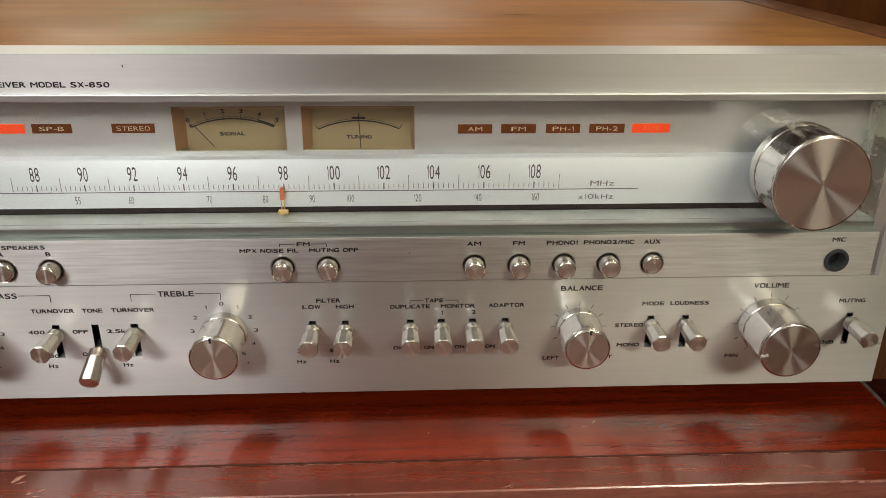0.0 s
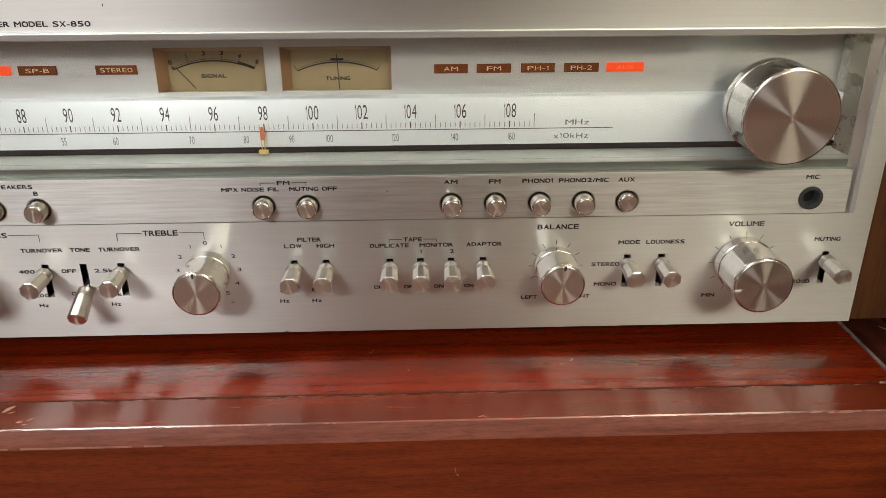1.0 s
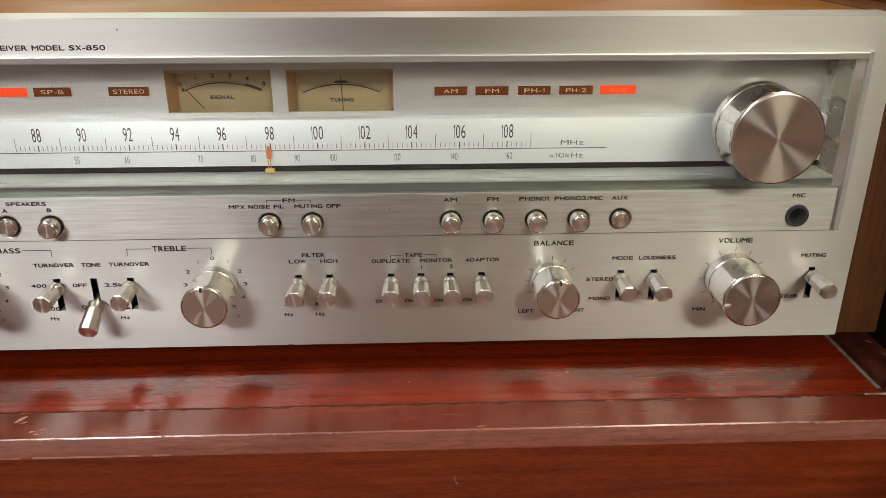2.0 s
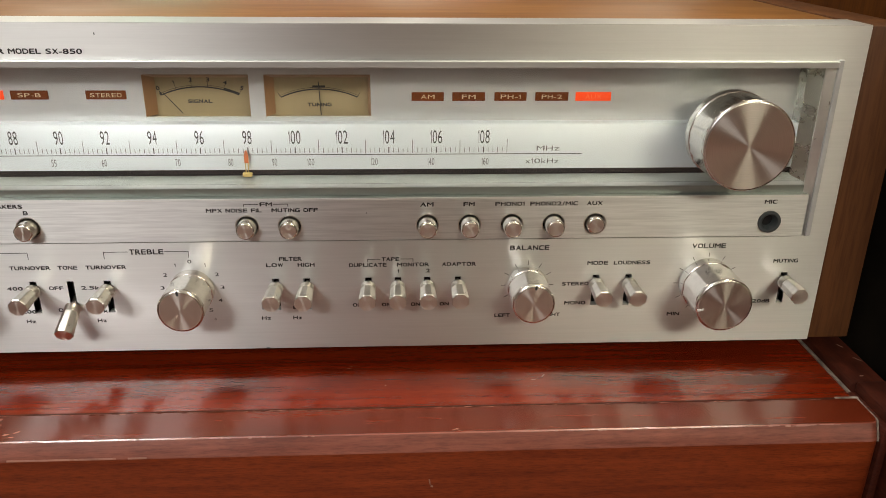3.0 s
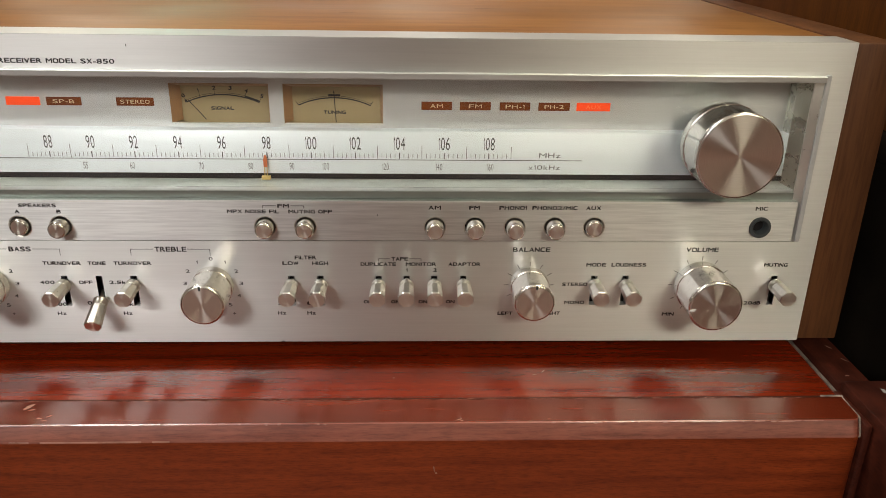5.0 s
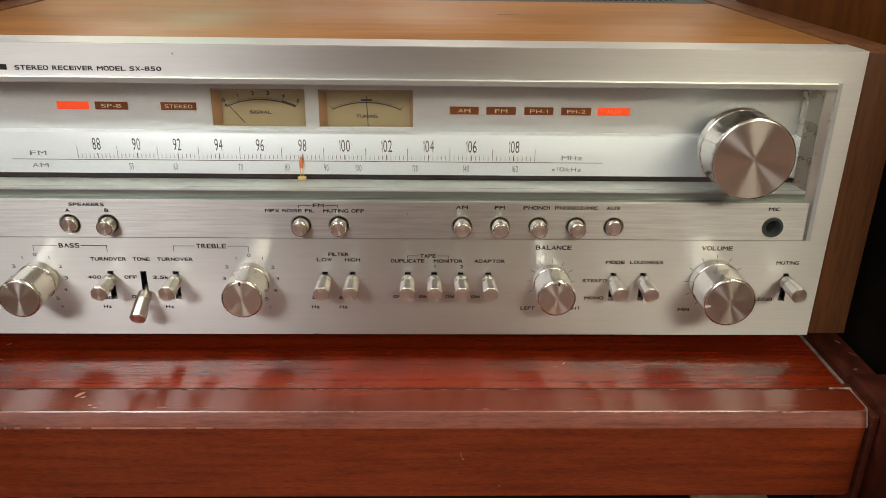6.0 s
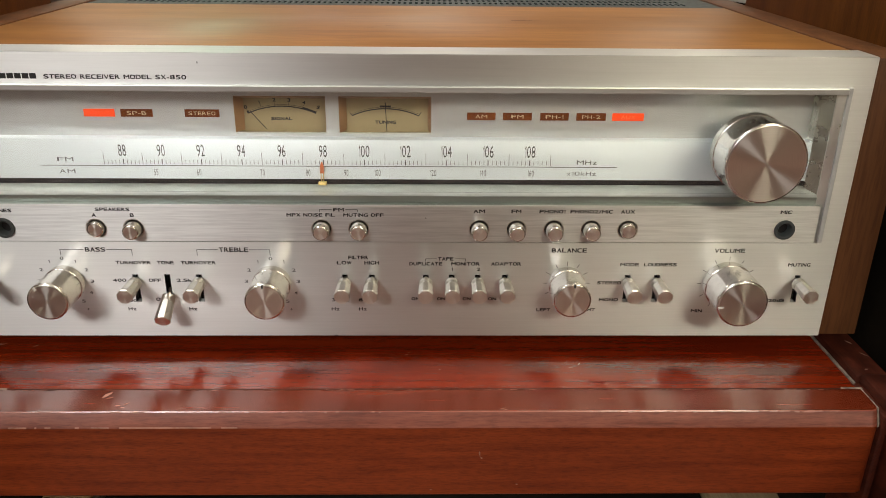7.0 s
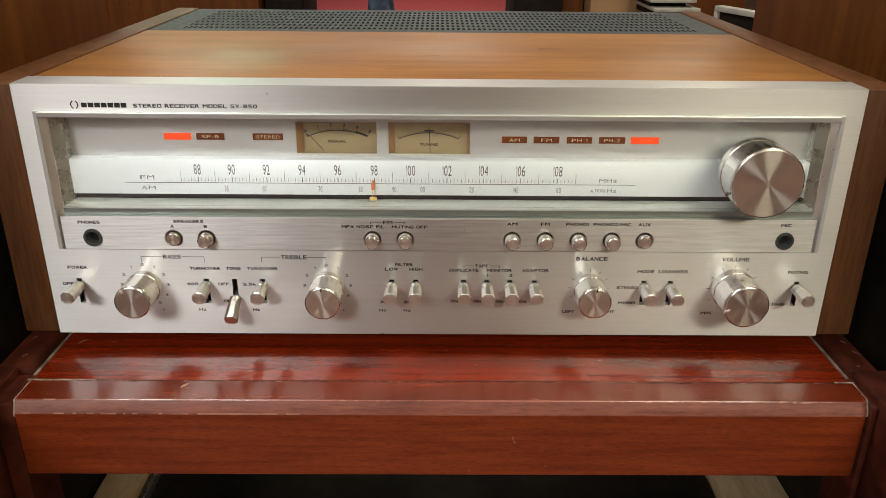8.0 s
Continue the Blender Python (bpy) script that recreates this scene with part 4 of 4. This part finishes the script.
edge_wear("scratch", -0.0540, RAIL + 0.00007, 0, 12, 0.0014, 0.00022, 0.014, 9, PALE, stand)
edge_wear("scratch", -0.0180, DECK + 0.00007, 0, 22, 0.0011, 0.00020, 0.040, 10, PALE, stand)
top_z = FT - 0.0008 + 0.00005
for k, (x, y, lg, wd, tn) in enumerate(((0.077, 0.143, 0.0150, 0.0050, 3), (0.083, 0.1435, 0.0060, 0.0030, 0), (-0.005, 0.112, 0.0120, 0.0026, -3), (0.189, 0.074, 0.0080, 0.0014, 2), (-0.020, 0.104, 0.0070, 0.0012, 0))):
    scuff("knot", (x, y, top_z), lg, wd, rx, KNOT, "Z", tn, 90 + k)
part("dent", box(-0.0372, -0.0355, -0.00012, 0.0006, FB - 0.0002, FB + 0.00045), INK, face, smooth=0)
for k, (x, z) in enumerate(((-0.0985, 0.1745), (0.0150, 0.0925), (0.1520, 0.1170))):
    scuff("speck", (x, (-0.00009, -0.00072, INKY)[k], z), 0.0006, 0.0014 if k == 0 else 0.0007, face if k == 0 else (sub if k == 1 else dial), STEEL, "Y", 0, 120 + k)

# ---- what stands round it ----
def rack_cabinet(s, far):
    """The tall wooden cabinet whose side board stands beside the receiver."""
    t = thing("rack_cabinet", (s * 0.38, 0.1, 0.119), "dark brown wooden cabinet with vertical grain above a dark hollow", "cabinet", "rack cabinets")
    part("side_board", box(s * 0.31, s * 0.330, -0.10, far, 0.119, 0.36, 0.001), TEAK_PANEL, t)
    part("front_board", box(s * 0.3305, s * 0.45, -0.10, -0.08, 0.119, 0.36, 0.001), TEAK_PANEL, t)
    part("back_board", box(s * 0.3305, s * 0.45, far - 0.012, far, 0.119, 0.36, 0.001), TEAK_PANEL, t)


# Added boxes whose near-black colour stands in for the shaded hollow here.
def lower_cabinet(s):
    t = thing("near_black_body", (s * 0.45, 0.2, FLOOR), "near-black box standing in for the dark hollow beside the stand", "cabinet", "lower cabinets")
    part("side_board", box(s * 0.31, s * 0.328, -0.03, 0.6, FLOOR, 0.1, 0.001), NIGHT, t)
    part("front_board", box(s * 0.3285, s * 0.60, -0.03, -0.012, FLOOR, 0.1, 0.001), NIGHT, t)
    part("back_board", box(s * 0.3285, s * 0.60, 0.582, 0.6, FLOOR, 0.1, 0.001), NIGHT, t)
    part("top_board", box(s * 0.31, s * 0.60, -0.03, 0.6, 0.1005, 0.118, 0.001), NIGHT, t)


for s, far in ((1, 0.36), (-1, 0.32)):
    rack_cabinet(s, far)
    lower_cabinet(s)
    x0, x1 = (0.251, 0.309) if s > 0 else (-0.300, -0.2655)
    solo("pine_board", box(x0, x1, 0.02, 0.33, -0.225, -0.20, 0.002), PINE, (0, 0, 0), "pale pine board under the stand", "board", "pine boards")
solo("metal_strip", box(-0.2605, -0.2560, 0.02, 0.33, -0.222, -0.203, 0.0012), CHEEK, (0, 0, 0), "dull grey metal strip beside the pale board", "strip")
under = thing("black_box", (0, 0.2, FLOOR), "near-black box under the deck", "cabinet")
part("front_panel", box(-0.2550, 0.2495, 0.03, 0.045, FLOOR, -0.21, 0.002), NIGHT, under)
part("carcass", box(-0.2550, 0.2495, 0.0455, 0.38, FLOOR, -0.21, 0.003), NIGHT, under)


def far_box(name, x0, x1, y, top, mat, label, category):
    w = x1 - x0
    t = thing(name, ((x0 + x1) / 2, y, FLOOR), label, category, "goods at the back of the shop")
    part("carcass", box(x0, x1, y, y + 0.35, FLOOR, top, 0.006), mat, t)
    part("plinth", box(x0 + 0.02, x1 - 0.02, y - 0.004, y, FLOOR, FLOOR + 0.08, 0.003), BLACK, t)
    return t


far_box("speaker_cabinet", -1.15, -0.62, 2.4, 0.5, TEAK_PANEL, "dark brown wooden speaker cabinet on the carpet", "speaker")
far_box("speaker_cabinet", 0.26, 0.43, 2.4, 0.5, NIGHT, "tall black speaker cabinet on the carpet", "speaker")
far_box("speaker_cabinet", 0.44, 0.52, 2.5, 0.5, TEAK_PANEL, "dark brown wooden speaker cabinet on the carpet", "speaker")
far_box("storage_box", 0.525, 0.76, 2.4, 0.4, TAN, "tan board box on the carpet", "box")
far_box("speaker_cabinet", -0.61, -0.478, 2.45, 0.5, NIGHT, "tall black speaker cabinet on the carpet", "speaker")


def cloth_bundle(x, y, wide, high):
    """A crumpled heap of cloth: folds run down it."""
    bm = bmesh.new()
    n, rows = 40, 12
    loops = []
    for j in range(rows + 1):
        t = j / rows
        loop = []
        for k in range(n):
            a = 2 * math.pi * k / n
            q = (1.0 - 0.35 * t * t) * (1 + 0.12 * math.sin(5 * a + 3 * t) + 0.16 * noise.noise((math.cos(a) * 1.6, math.sin(a) * 1.6, t * 2)))
            loop.append(bm.verts.new((wide / 2 * q * math.cos(a) - 0.06 * t, wide / 2 * q * math.sin(a), high * (t + 0.05 * math.sin(3 * a) * t))))
        loops.append(loop)
    for lo, hi in zip(loops, loops[1:]):
        for k in range(n):
            bm.faces.new((lo[k - 1], lo[k], hi[k], hi[k - 1]))
    bm.faces.new(loops[0][::-1])
    bm.faces.new(loops[-1])
    solo("cloth_bundle", bm, CLOTH, (x, y, FLOOR + 0.008), "slate blue cloth bundle on the red carpet", "cloth bundle", smooth=60)


cloth_bundle(-0.60, 8.4, 0.27, 0.36)


def tray_stack(x0, x1, y, top):
    t = thing("tray_stack", ((x0 + x1) / 2, y, FLOOR), "stack of white trays at the back of the shop", "trays")
    for k in range(4):
        z = top + 0.034 - 0.026 * k
        part("tray", box(x0 + 0.010 * k, x1 + 0.010 * k, y - 0.02 * k, y + 0.25, z - 0.012, z, 0.004), TRAY, t)
        # A near-black box fills each gap between trays as painted shade.
        part("dark_gap", box(x0 + 0.02, x1 - 0.01, y + 0.03, y + 0.24, z - 0.026, z - 0.0125), NIGHT, t)
    part("base_box", box(x0, x1, y, y + 0.25, FLOOR, top - 0.0705, 0.004), TAN, t)
    return t


tray_stack(0.665, 0.815, 2.2, 0.012)


def framed_panel(x0, x1, y, z0, z1):
    t = thing("framed_panel", ((x0 + x1) / 2, y, FLOOR), "white framed dark panel on a stand", "panel")
    w = 0.009
    for a, b, c, d in ((x0, x1, z1 - w, z1), (x0, x1, z0, z0 + w), (x0, x0 + w, z0 + w, z1 - w), (x1 - w, x1, z0 + w, z1 - w)):
        part("frame_bar", box(a, b, y, y + 0.02, c, d, 0.001), TRAY, t)
    part("dark_insert", box(x0 + w, x1 - w, y + 0.006, y + 0.016, z0 + w, z1 - w), NIGHT, t)
    part("stand_leg", box(x0 + 0.02, x0 + 0.05, y + 0.004, y + 0.018, FLOOR, z0), NIGHT, t)
    return t


framed_panel(0.422, 0.597, 0.90, -0.02, 0.124).rotation_euler.z = radians(-70)
far_box("speaker_cabinet", 0.77, 1.10, 2.5, 0.5, TEAK_PANEL, "dark brown wooden speaker cabinet on the carpet", "speaker")
